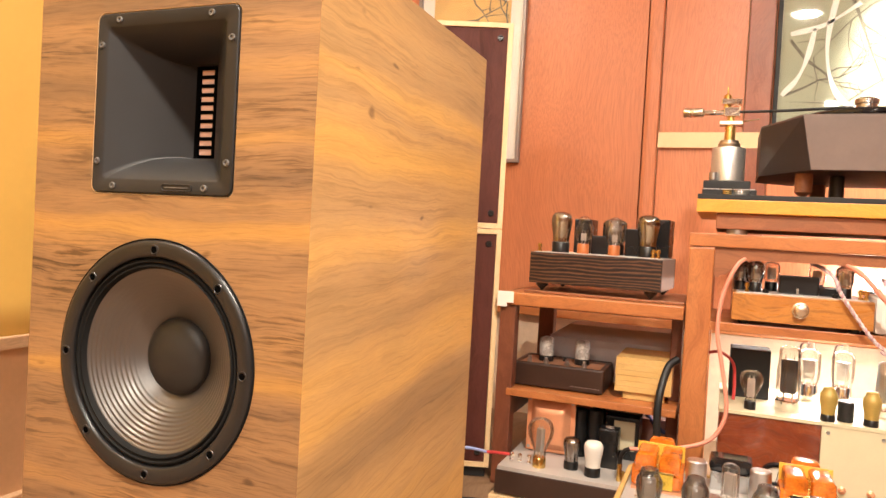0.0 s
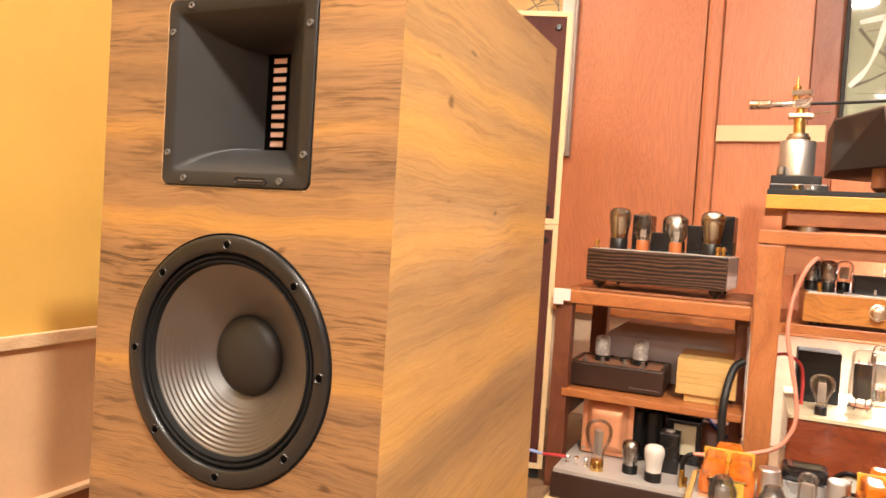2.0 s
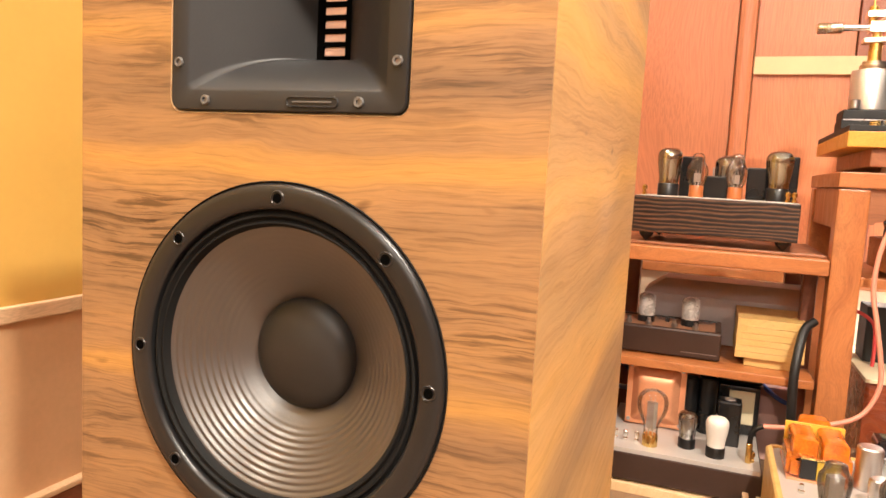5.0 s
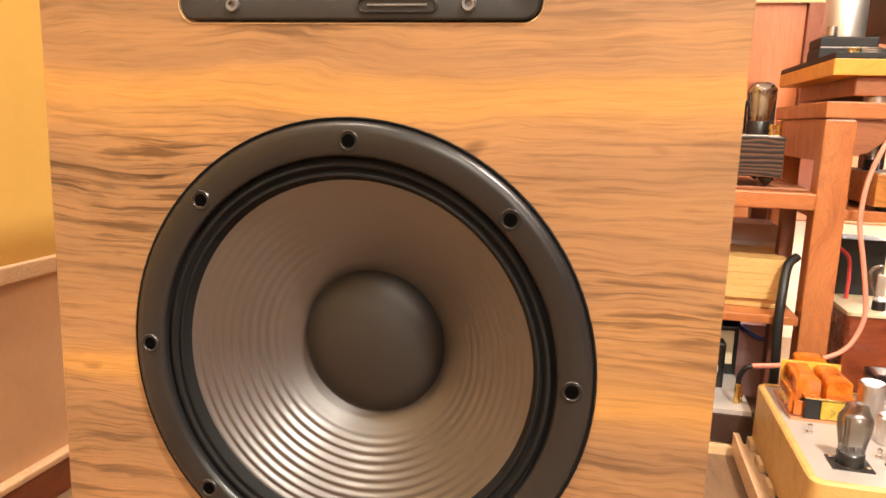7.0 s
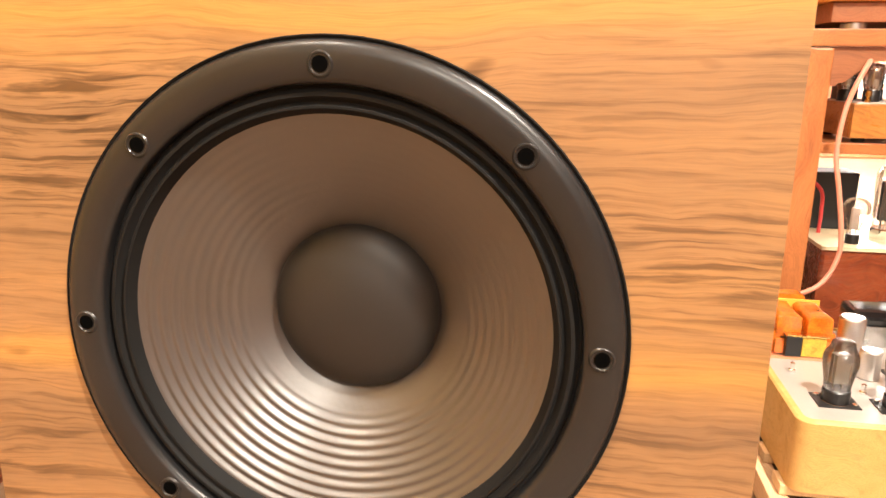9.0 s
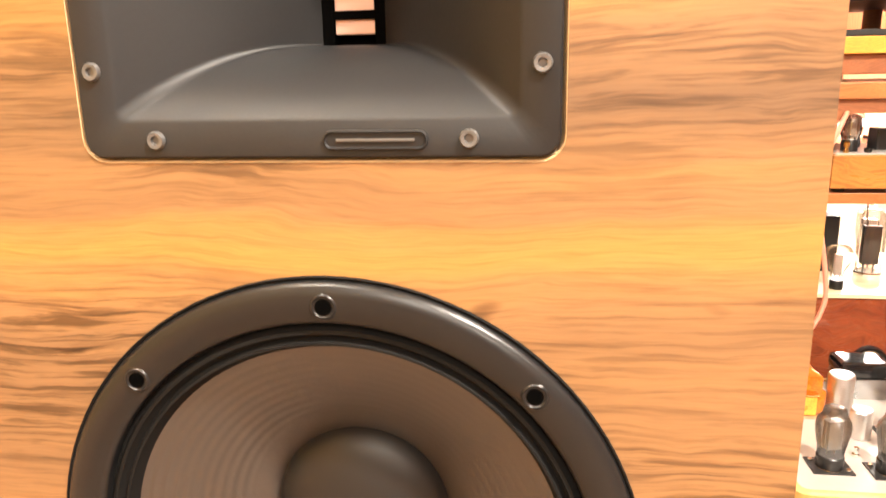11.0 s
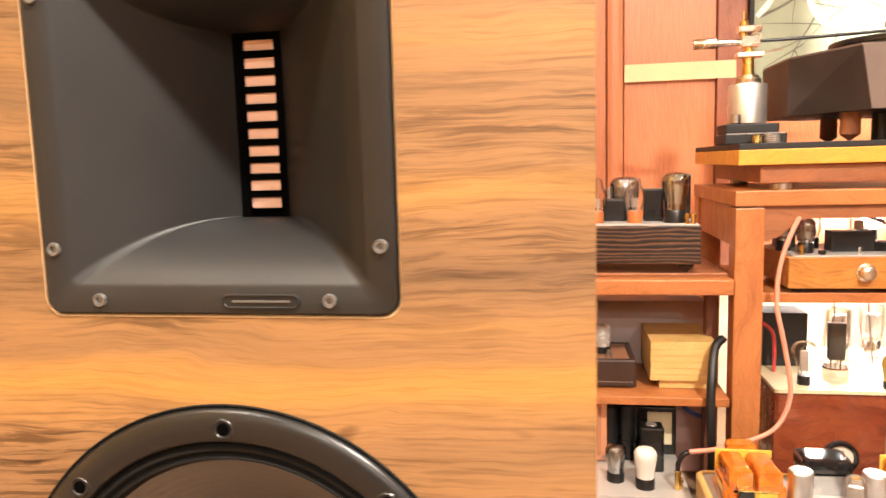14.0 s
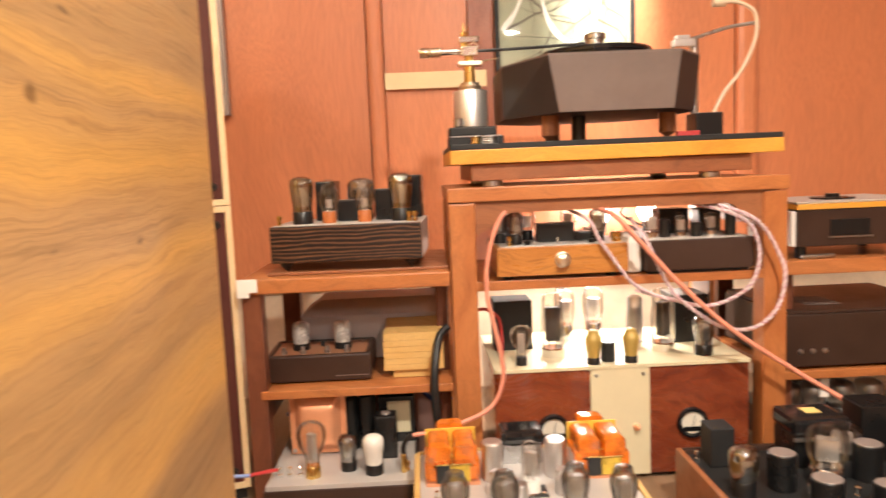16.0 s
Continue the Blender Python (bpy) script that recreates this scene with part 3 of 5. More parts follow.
# ---- pictures on the wall ----
def branch(bm, x, z, angle, length, r, depth, y):
    """Flat brush-like twig strokes that fork."""
    n = 4
    left, right = [], []
    for k in range(n + 1):
        a = angle + 14 * math.sin(k * 1.7 + x * 40)
        w = r * (1 - 0.7 * k / n)
        left.append(bm.verts.new((x - w * math.sin(radians(a)), y, z + w * math.cos(radians(a)))))
        right.append(bm.verts.new((x + w * math.sin(radians(a)), y, z - w * math.cos(radians(a)))))
        if k < n:
            x, z = x + length / n * math.cos(radians(a)), z + length / n * math.sin(radians(a))
            if depth and k in (1, 2, 3):
                branch(bm, x, z, a + random.choice((-1, 1)) * random.uniform(28, 60), length * random.uniform(0.4, 0.7), r * 0.6, depth - 1, y - 0.00005)
    for k in range(n):
        bm.faces.new((left[k], left[k + 1], right[k + 1], right[k]))


def ribbon(bm, pts, r, y):
    rings = []
    P = [Vector((px, 0, pz)) for px, pz in pts]
    P = [2 * P[0] - P[1]] + P + [2 * P[-1] - P[-2]]
    line = []
    for a, b, c, d in zip(P, P[1:], P[2:], P[3:]):
        for k in range(10):
            t = k / 10
            line.append(0.5 * (2 * b + (c - a) * t + (2 * a - 5 * b + 4 * c - d) * t * t + (3 * b - a - 3 * c + d) * t ** 3))
    for i, p in enumerate(line):
        way = (line[min(i + 1, len(line) - 1)] - line[max(i - 1, 0)]).normalized()
        side = Vector((-way.z, 0, way.x)) * r * (0.75 + 0.25 * math.sin(i * 0.35))
        rings.append((bm.verts.new((p.x + side.x, y, p.z + side.z)), bm.verts.new((p.x - side.x, y, p.z - side.z))))
    for (a, b), (c, d) in zip(rings, rings[1:]):
        bm.faces.new((a, b, d, c))


def picture(x0, x1, z0, z1, y, label, mat_width, paper, frame_mat, strokes, curls):
    p = thing("framed_picture", ((x0 + x1) / 2, y, z0), label, "picture")
    f = 0.014
    part("frame", B((x0, x0 + f, y - 0.03, y, z0, z1), (x1 - f, x1, y - 0.03, y, z0, z1), (x0 + f, x1 - f, y - 0.03, y, z0, z0 + f), (x0 + f, x1 - f, y - 0.03, y, z1 - f, z1), bev=0.002), frame_mat, p)
    part("mount", B((x0 + f, x1 - f, y - 0.010, y - 0.002, z0 + f, z1 - f)), PAPER, p, "white mount board")
    m = mat_width
    sheet = part("sheet", B((x0 + f + m, x1 - f - m, y - 0.013, y - 0.0105, z0 + f + m, z1 - f - m)), paper, p, "pale painted sheet")
    bm = bmesh.new()
    for bx, bz, a, length, r in strokes:
        branch(bm, bx, bz, a, length, r, 2, y - 0.0135)
    bmesh.ops.delete(bm, geom=[v for v in bm.verts if not (x0 + f + m < v.co.x < x1 - f - m and z0 + f + m < v.co.z < z1 - f - m)], context="VERTS")
    part("ink_branches", bm, INK, sheet)["kind"] = "stuff"
    # flat white curls laid just in front of the sheet
    bm = bmesh.new()
    for pts in curls:
        ribbon(bm, pts, 0.010, y - 0.0145)
    part("white_curls", bm, CURL_WHITE, sheet)["kind"] = "stuff"
    g = part("pane", B((x0 + f, x1 - f, y - 0.020, y - 0.018, z0 + f, z1 - f)), PANE, p)
    g.visible_shadow = False
    return p


INK = surface("ink", (0.15, 0.14, 0.11), 0.7, vary=0.3, spots=30)
CURL_WHITE = surface("flat white", (0.85, 0.84, 0.80), 0.6, vary=0.05)
SHEET_GREEN = surface("grey green wash", (0.37, 0.385, 0.28), 0.7, vary=0.2, spots=5)
SHEET_GOLD = surface("golden wash", (0.66, 0.42, 0.16), 0.7, vary=0.2, spots=6)
picture(0.826, 1.322, 1.062, 1.95, NY - 0.002, "large framed painting of branches with white curls, under glass", 0.002, SHEET_GREEN, MATT,
        [(0.87, 1.50, -50, 0.35, 0.006), (1.0, 1.75, -70, 0.45, 0.007), (1.2, 1.9, -80, 0.5, 0.006), (0.86, 1.30, 20, 0.25, 0.005)],
        [[(0.852, 1.30), (0.90, 1.36), (0.93, 1.44), (0.95, 1.55)], [(1.02, 1.7), (0.99, 1.48), (1.02, 1.32), (1.10, 1.25), (1.18, 1.33), (1.20, 1.52), (1.17, 1.75)], [(0.87, 1.52), (0.98, 1.55), (1.10, 1.63)]])
picture(-0.60, -0.118, 1.04, 1.98, NY - 0.014, "framed print of dark branches on golden paper with a white mount", 0.055, SHEET_GOLD, GREY,
        [(-0.50, 1.78, -10, 0.30, 0.007), (-0.36, 1.80, -30, 0.25, 0.006), (-0.45, 1.60, 20, 0.25, 0.006), (-0.25, 1.25, 60, 0.22, 0.008)],
        [[(-0.27, 1.86), (-0.25, 1.76), (-0.20, 1.72), (-0.17, 1.78)]])

# ---- main loudspeaker ----
SX0, SX1, SD, SH = -0.228, 0.232, 0.615, 1.080
HZ = 0.8825
spk = thing("loudspeaker", (0.0, 0.3, 0.0), "large floor-standing loudspeaker in figured brown veneer with horn and woofer", "loudspeaker")
bm = bmesh.new()
outer = [(SX0, 0.0, 0.012), (SX1, 0.0, 0.012), (SX1, 0.0, SH), (SX0, 0.0, SH)]
hole_h = round_rect(0.1190, 0.1225, 0.012, 0.0, -0.0015, HZ)
hole_w = [Vector((0.155 * math.cos(2 * math.pi * i / 64), 0.0, 0.54 + 0.155 * math.sin(2 * math.pi * i / 64))) for i in range(64)]
edges = []
for loop in (outer, hole_h, hole_w):
    vs = [bm.verts.new(p) for p in loop]
    edges += [bm.edges.new((vs[i], vs[(i + 1) % len(vs)])) for i in range(len(vs))]
bmesh.ops.triangle_fill(bm, edges=edges, use_beauty=True, use_dissolve=False)
inner = [e for e in bm.edges if e.is_boundary and max(abs(v.co.x - 0.002) for v in e.verts) < 0.2]
got = bmesh.ops.extrude_edge_only(bm, edges=inner)["geom"]
for v in got:
    if isinstance(v, bmesh.types.BMVert):
        v.co.y += 0.03
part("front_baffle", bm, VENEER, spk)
bm = bmesh.new()
v = {k: bm.verts.new(p) for k, p in dict(a=(SX0, 0, 0.012), b=(SX1, 0, 0.012), c=(SX1, SD, 0.012), d=(SX0, SD, 0.012), e=(SX0, 0, SH), f=(SX1, 0, SH), g=(SX1, SD, SH), h=(SX0, SD, SH)).items()}
for q in ("bcgf", "cdhg", "dahe", "efgh", "adcb"):
    bm.faces.new([v[k] for k in q])
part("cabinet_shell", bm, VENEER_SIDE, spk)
part("plinth", B((SX0 + 0.02, SX1 - 0.02, 0.02, SD - 0.02, 0.0, 0.011)), MATT, spk)
part("routed_edge", loft([round_rect(0.1192, 0.1227, 0.0122, -0.0003, -0.0015, HZ), round_rect(0.1188, 0.1223, 0.0118, 0.0, -0.0015, HZ), round_rect(0.1172, 0.1206, 0.010, 0.0045, -0.0015, HZ)], False, False), ROUTED, spk, "bare wood rim round the horn")

# the horn: flange, flare and ribbon throat
rings = [round_rect(0.1170, 0.1204, 0.010, 0.006, -0.0015, HZ), round_rect(0.1170, 0.1204, 0.010, -0.001, -0.0015, HZ), round_rect(0.1158, 0.1192, 0.009, -0.0022, -0.0015, HZ),
         round_rect(0.0998, 0.1035, 0.006, -0.0022, -0.0015, HZ), round_rect(0.0973, 0.1010, 0.006, 0.0, -0.0015, HZ)]
STEPS = 14
for k in range(1, STEPS + 1):
    s = k / STEPS
    hw = 0.0963 + (0.017 - 0.0963) * (s ** 0.92)
    hh = 0.100 + (0.0655 - 0.100) * (1 - (1 - s) ** 2.3)
    rings.append(round_rect(hw, hh, 0.006 * (1 - s) + 0.0008, 0.082 * s, -0.0015 * (1 - s), HZ))
horn = part("horn", loft(rings, False, False), HORN, spk, "satin black square horn", smooth=True)
part("throat_back", B((-0.02, 0.02, 0.090, 0.094, HZ - 0.07, HZ + 0.07)), PIT, horn)
for k in range(11):
    zb = 0.828 + 0.01245 * k - 0.0006
    part("ribbon_strip", B((-0.0118, 0.0118, 0.0835, 0.087, zb - 0.0044, zb + 0.0044), bev=0.0012), PINK, horn)
for sx in (-1, 1):
    part("throat_cheek", B((min(sx * 0.0119, sx * 0.0195), max(sx * 0.0119, sx * 0.0195), 0.0805, 0.089, HZ - 0.068, HZ + 0.068), bev=0.001), PIT, horn)
for k in range(10):
    zb = 0.828 + 0.01245 * (k + 0.5) - 0.0006
    part("throat_slat", B((-0.0185, 0.0185, 0.081, 0.089, zb - 0.0024, zb + 0.0024), bev=0.0006), PIT, horn)
for sx, sz in ((-0.08, 0.771), (0.0735, 0.771), (-0.1095, 0.804), (0.1065, 0.804), (-0.08, 0.994), (0.0735, 0.994), (-0.1095, 0.961), (0.1065, 0.961)):
    screw(horn, sx, -0.0022, sz, 0.0046, BOLT)
plate = part("name_plate", loft([round_rect(0.0252, 0.0048, 0.0044, -0.0020, 0.0292, 0.7705), round_rect(0.0250, 0.0046, 0.0042, -0.0034, 0.0292, 0.7705), round_rect(0.0243, 0.0039, 0.0036, -0.0037, 0.0292, 0.7705), round_rect(0.0236, 0.0032, 0.0030, -0.0026, 0.0292, 0.7705)], False, True), HORN, horn, "raised empty plate outline", smooth=True)
part("plate_bar", B((0.0105, 0.048, -0.0036, -0.0024, 0.7699, 0.7712), bev=0.0003), BOLT, plate)

# the woofer: cast ring, gasket, surround, ribbed cone and dust cap
WZ = 0.54
wt = ((0.0, 0.0, WZ), FACE)
woofer = part("woofer_frame", lathe([(0.1385, -0.010), (0.1385, 0.001), (0.1395, 0.0035), (0.142, 0.005), (0.154, 0.0055), (0.1585, 0.0045), (0.1605, 0.0025), (0.1612, 0.0003), (0.1612, -0.0005)], *wt, seg=96), RING, spk, "black cast woofer frame", smooth=True)
part("gasket", lathe([(0.1612, 0.0004), (0.1628, 0.0016), (0.1634, 0.0002)], *wt, seg=96), DULL, woofer, smooth=True)
part("surround", lathe([(0.1387, -0.004), (0.137, -0.0035), (0.1345, 0.0005), (0.1325, 0.0008), (0.1305, -0.003), (0.1295, -0.0035), (0.1275, 0.0), (0.1262, 0.0), (0.1242, -0.005), (0.123, -0.007)], *wt, seg=96), DULL, woofer, smooth=True)
prof = []
for k in range(133):
    r = 0.1236 - (0.1236 - 0.046) * k / 132
    u = (0.1236 - r) / (0.1236 - 0.046)
    depth = -0.007 - 0.050 * (0.80 * u + 0.20 * u * u)
    rib = 0.00062 * math.sin(2 * math.pi * (0.1236 - r) / 0.0054) if r > 0.066 else 0.0
    fade = min(1.0, max(0.0, (r - 0.066) / 0.012), (0.1236 - r) / 0.004)
    prof.append((r, depth + rib * fade))
bm = lathe(prof, *wt, seg=112)
# ribs flattened away from the lower left, shaping in where light picks them out
bm.verts.ensure_lookup_table()
for ring, (r, depth) in enumerate(prof):
    u = (0.1236 - r) / (0.1236 - 0.046)
    plain = -0.007 - 0.050 * (0.80 * u + 0.20 * u * u)
    for i in range(112):
        vert = bm.verts[ring * 112 + i]
        a = math.atan2(vert.co.z - WZ, vert.co.x)
        off = abs((math.degrees(a) + 115 + 180) % 360 - 180)
        keep = 0.03 + 0.97 * max(0.0, math.cos(radians(off * 0.5))) ** 2.6
        vert.co.y = -(plain + (depth - plain) * keep)
part("cone", bm, CONE, woofer, "brown-grey ribbed paper cone", smooth=True)
cap = [(0.0545, -0.0545), (0.0537, -0.0510)] + [(0.0530 * math.cos(radians(a)), -0.0500 + 0.0175 * math.sin(radians(a))) for a in range(6, 90, 7)] + [(0, -0.0325)]
part("dust_cap", lathe(cap, *wt, seg=64), CAP, woofer, "domed black dust cap", smooth=True)
for k in range(8):
    a = radians(45 * k)
    bx, bz = 0.1485 * math.cos(a), WZ + 0.1485 * math.sin(a)
    hb = part("bolt_rim", lathe([(0.0072, 0.0050), (0.0062, 0.0062), (0.0055, 0.0062), (0.0050, 0.0056), (0.0050, 0.00535), (0.0, 0.00535)], (bx, 0, bz), FACE, 20), RING, woofer, smooth=True)
    # flat black disc drawn for the shade inside the bolt hole
    part("socket_shade", lathe([(0.0043, 0.00575), (0, 0.00575)], (bx, 0, bz), FACE, 16), PIT, hb)

# ---- the two dark cabinets behind ----
CORNER, TOE = (0.074, 1.305), 19.0


def dark_cabinet(z0, z1, label):
    c = thing("dark_loudspeaker", (CORNER[0], CORNER[1], z0), label, "loudspeaker", "stacked dark cabinets", TOE)
    w, d, h, e = 0.46, 0.34, z1 - z0, 0.015
    kw = dict(local=True)
    part("cabinet_frame", B((-w, -w + e, 0, d, 0, h), (-e, 0, 0, d, 0, h), (-w + e, -e, 0, d, h - e, h), (-w + e, -e, 0, d, 0, e), (-w + e, -e, d - e, d, e, h - e), bev=0.0012), PLY, c, "pale birch ply carcass", **kw)
    baffle = part("baffle", B((-w + e + 0.001, -e - 0.001, 0.004, 0.02, e + 0.001, h - e - 0.001), bev=0.001), BURGUNDY, c, "dark burgundy baffle", **kw)
    for sx in (-e - 0.022, -w + e + 0.022):
        for sz in (e + 0.03, h - e - 0.03):
            s = part("bolt", lathe([(0, 0.004), (0.004, 0.004), (0.0045, 0.006), (0.008, 0.006), (0.0095, 0.002), (0.0095, -0.004)], (sx, 0.004, sz), FACE, 14), BLACK, baffle, local=True, smooth=True)


dark_cabinet(0.035, 0.752, "dark burgundy cabinet with pale ply edges, standing on the floor")
dark_cabinet(0.754, 1.365, "dark burgundy cabinet with pale ply edges, stacked on another")
ft = thing("cabinet_base", (CORNER[0], CORNER[1], 0), "low black base under the dark cabinets", "base", rz=TOE)
part("board", B((-0.44, -0.01, 0.02, 0.32, 0.0, 0.034), bev=0.003), MATT, ft, local=True)

# ---- left rack ----
r1 = thing("equipment_rack", (0.34, 1.53, 0), "reddish cherry-wood open rack with two shelves of amplifiers", "rack")
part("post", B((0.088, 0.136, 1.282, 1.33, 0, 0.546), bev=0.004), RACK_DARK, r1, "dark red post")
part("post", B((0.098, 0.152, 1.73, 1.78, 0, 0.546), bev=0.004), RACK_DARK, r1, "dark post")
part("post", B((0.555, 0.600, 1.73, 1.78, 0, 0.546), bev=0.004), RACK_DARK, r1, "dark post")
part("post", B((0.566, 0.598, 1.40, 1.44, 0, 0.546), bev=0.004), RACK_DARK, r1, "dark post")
part("top_rail", B((0.086, 0.602, 1.272, 1.31, 0.534, 0.571), bev=0.004), RACK_X, r1)
part("top_rail", B((0.15, 0.602, 1.70, 1.728, 0.53, 0.571), bev=0.004), RACK_X, r1)
part("top_board", B((0.088, 0.602, 1.312, 1.79, 0.552, 0.569), bev=0.002), RACK_X, r1)
part("loose_board", B((0.145, 0.60, 1.33, 1.70, 0.570, 0.577), bev=0.002), WALNUT, r1, "thin brown board under the amplifier")
part("shelf", B((0.122, 0.598, 1.275, 1.72, 0.268, 0.289), bev=0.003), RACK_X, r1)
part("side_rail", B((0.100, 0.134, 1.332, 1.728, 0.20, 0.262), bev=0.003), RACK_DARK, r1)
part("tape_scrap", B((0.084, 0.132, 1.2672, 1.2712, 0.540, 0.573), (0.084, 0.112, 1.2672, 1.2712, 0.528, 0.540), bev=0.0005), PAPER, r1, "scrap of white tape on the corner")


def chassis(owner, x0, x1, y0, y1, z0, z1, wood, top, rim=0.012, lip=0.002, bev=0.003, side=None):
    """A valve amplifier's case: a wooden surround and a metal deck."""
    part("front_panel", B((x0, x1, y0, y0 + rim, z0, z1), bev=bev), wood, owner)
    part("side_panel", B((x0, x0 + rim, y0 + rim + 0.0005, y1 - rim, z0, z1), bev=bev), side or wood, owner)
    part("side_panel", B((x1 - rim, x1, y0 + rim + 0.0005, y1 - rim, z0, z1), bev=bev), side or wood, owner)
    part("rear_panel", B((x0, x1, y1 - rim, y1, z0, z1), bev=bev), wood, owner)
    return part("deck", B((x0 + rim * 0.8, x1 - rim * 0.8, y0 + rim * 0.8, y1 - rim * 0.8, z0 + 0.004, z1 + lip), bev=0.001), top, owner)


def block(owner, name, x0, x1, y0, y1, z0, z1, material=BLACK, bev=0.004, label="", cap=None):
    b = part(name, B((x0, x1, y0, y1, z0, z1), bev=bev), material, owner, label, smooth=False)
    if cap:
        part("lid", B((x0 + 0.004, x1 - 0.004, y0 + 0.004, y1 - 0.004, z1, z1 + 0.003), bev=0.001), cap, b)
    return b


def can(owner, x, y, z0, z1, r, material=ALU, name="capacitor_can", label="", top=None):
    c = part(name, rod(r, z0, z1, (x, y, 0), seg=28), material, owner, label, smooth=True)
    if top:
        part("can_top", lathe([(0, z1 + 0.0012), (r * 0.88, z1 + 0.0012), (r * 0.92, z1 - 0.001)], (x, y, 0)), top, c, smooth=True)
    return c


def knob(owner, x, y, z, r, length, material=BRASS, label=""):
    return part("knob", lathe([(0, length), (r * 0.75, length), (r * 0.9, length * 0.92), (r, length * 0.5), (r, 0.15 * length), (r * 1.25, 0.1 * length), (r * 1.25, 0)], (x, y, z), FACE, 24), material, owner, label, smooth=True)


def terminal(owner, x, y, z, material=BRASS):
    return part("terminal", lathe([(0.006, 0), (0.006, 0.006), (0.004, 0.008), (0.004, 0.012), (0.0065, 0.013), (0.0065, 0.022), (0.003, 0.025), (0, 0.025)], (x, y, z), seg=12), material, owner, smooth=True)


# amplifier with the striped dark front, on the left rack
a1 = thing("valve_amplifier", (0.355, 1.46, 0.578), "valve amplifier in dark striped wood with smoked and clear valves", "amplifier")
chassis(a1, 0.164, 0.546, 1.327, 1.60, 0.600, 0.692, STRIPED, PLATE, 0.014, side=PLATE)
for fx in (0.198, 0.516):
    for fy in (1.352, 1.575):
        part("spike_foot", lathe([(0, 0.578), (0.002, 0.5782), (0.018, 0.594), (0.018, 0.600), (0, 0.600)], (fx, fy, 0), seg=16), BLACK, a1, smooth=True)
for tx, shape, glass, base, h in ((0.236, "pear", GILDED, BLACK, 0.122), (0.305, "coke", GLASS, BAKELITE, 0.112), (0.397, "coke", GLASS, BAKELITE, 0.112), (0.492, "pear", GILDED, BLACK, 0.122)):
    valve(a1, tx, 1.395, 0.694, h, shape, glass, base, wide=0.72 if shape == "pear" else 0.58)
valve(a1, 0.375, 1.50, 0.694, 0.112, "dome", MIRRORED, BLACK)
block(a1, "transformer", 0.252, 0.305, 1.48, 1.57, 0.694, 0.800, BLACK)
block(a1, "choke", 0.318, 0.378, 1.435, 1.475, 0.694, 0.750, BLACK)
block(a1, "choke_cover", 0.330, 0.368, 1.53, 1.57, 0.694, 0.775, GREY)
block(a1, "transformer", 0.420, 0.468, 1.43, 1.49, 0.694, 0.775, BLACK)
block(a1, "transformer", 0.478, 0.538, 1.49, 1.585, 0.694, 0.808, BLACK)
for tx in (0.185, 0.516, 0.530):
    terminal(a1, tx, 1.352, 0.694)

a1.matrix_basis = pose(0.355, 1.46, 0.578, 0, 0, -4)

# silver receiver at the back of the left shelf
sv = thing("grey_component", (0.4, 1.7, 0.29), "large grey hi-fi component with a sloping lid", "amplifier")
part("case", B((0.185, 0.598, 1.545, 1.725, 0.292, 0.420), bev=0.003), LID, sv)
part("lid", loft([[(0.183, 1.54, 0.421), (0.60, 1.54, 0.421), (0.60, 1.726, 0.421), (0.183, 1.726, 0.421)], [(0.235, 1.60, 0.457), (0.60, 1.60, 0.457), (0.60, 1.726, 0.457), (0.235, 1.726, 0.457)]], True, True), LID, sv, "paler sloping metal lid")

# small dark preamplifier with two hazy valves
a2 = thing("small_valve_preamp", (0.26, 1.43, 0.29), "small dark brown valve preamplifier with two hazy valves", "amplifier")
chassis(a2, 0.124, 0.393, 1.335, 1.515, 0.292, 0.362, DARK_BROWN, BROWN_TOP, 0.016, -0.004, 0.006)
for tx in (0.20, 0.31):
    valve(a2, tx + 0.004, 1.42, 0.359, 0.075, "straight", FROSTED, BLACK, None, "frosted silvery valve", 1.2)
for tx in (0.165, 0.215, 0.278, 0.330):
    part("knob", lathe([(0.008, 0), (0.008, 0.008), (0.005, 0.011), (0.005, 0.018), (0, 0.019)], (tx, 1.372, 0.358), seg=14), STEEL, a2, smooth=True)
part("switch", B((0.252, 0.262, 1.44, 1.45, 0.358, 0.372), bev=0.001), BLACK, a2)
part("front_line", B((0.30, 0.385, 1.3343, 1.3352, 0.305, 0.3062)), GREY, a2)

# pale wooden box
yb = thing("pale_wooden_box", (0.5, 1.43, 0.29), "pale yellow pine box of thin stacked boards", "box")
part("box_body", B((0.448, 0.562, 1.345, 1.53, 0.2895, 0.310), bev=0.002), PINE, yb)
for k in range(6):
    part("board", B((0.4255 + 0.0005 * (k % 3), 0.5795, 1.334 + 0.001 * (k % 2), 1.54, 0.3115 + 0.0155 * k, 0.3267 + 0.0155 * k + (0.004 if k == 5 else 0)), bev=0.0009), PINE, yb)

# lower amplifier on the floor, under the left rack
a3 = thing("chassis_amplifier", (0.32, 1.31, 0.022), "brown valve amplifier with a bright metal deck and mixed valves", "amplifier")
chassis(a3, 0.143, 0.50, 1.14, 1.50, 0.027, 0.092, DARK_BROWN, PLATE, 0.006, 0.010)
for fx in (0.17, 0.47):
    for fy in (1.17, 1.47):
        part("foot", rod(0.010, 0.022, 0.027, (fx, fy, 0), seg=12), RUBBER, a3)
DECK = 0.102
valve(a3, 0.253, 1.193, DECK, 0.136, "globe", GLASS, BRASS, wide=0.70)
valve(a3, 0.335, 1.225, DECK, 0.088, "pear", MIRRORED, BLACK, wide=0.76)
valve(a3, 0.399, 1.195, DECK, 0.095, "pear", WHITE_GLASS, BLACK, None, "white-coated valve", 0.75)
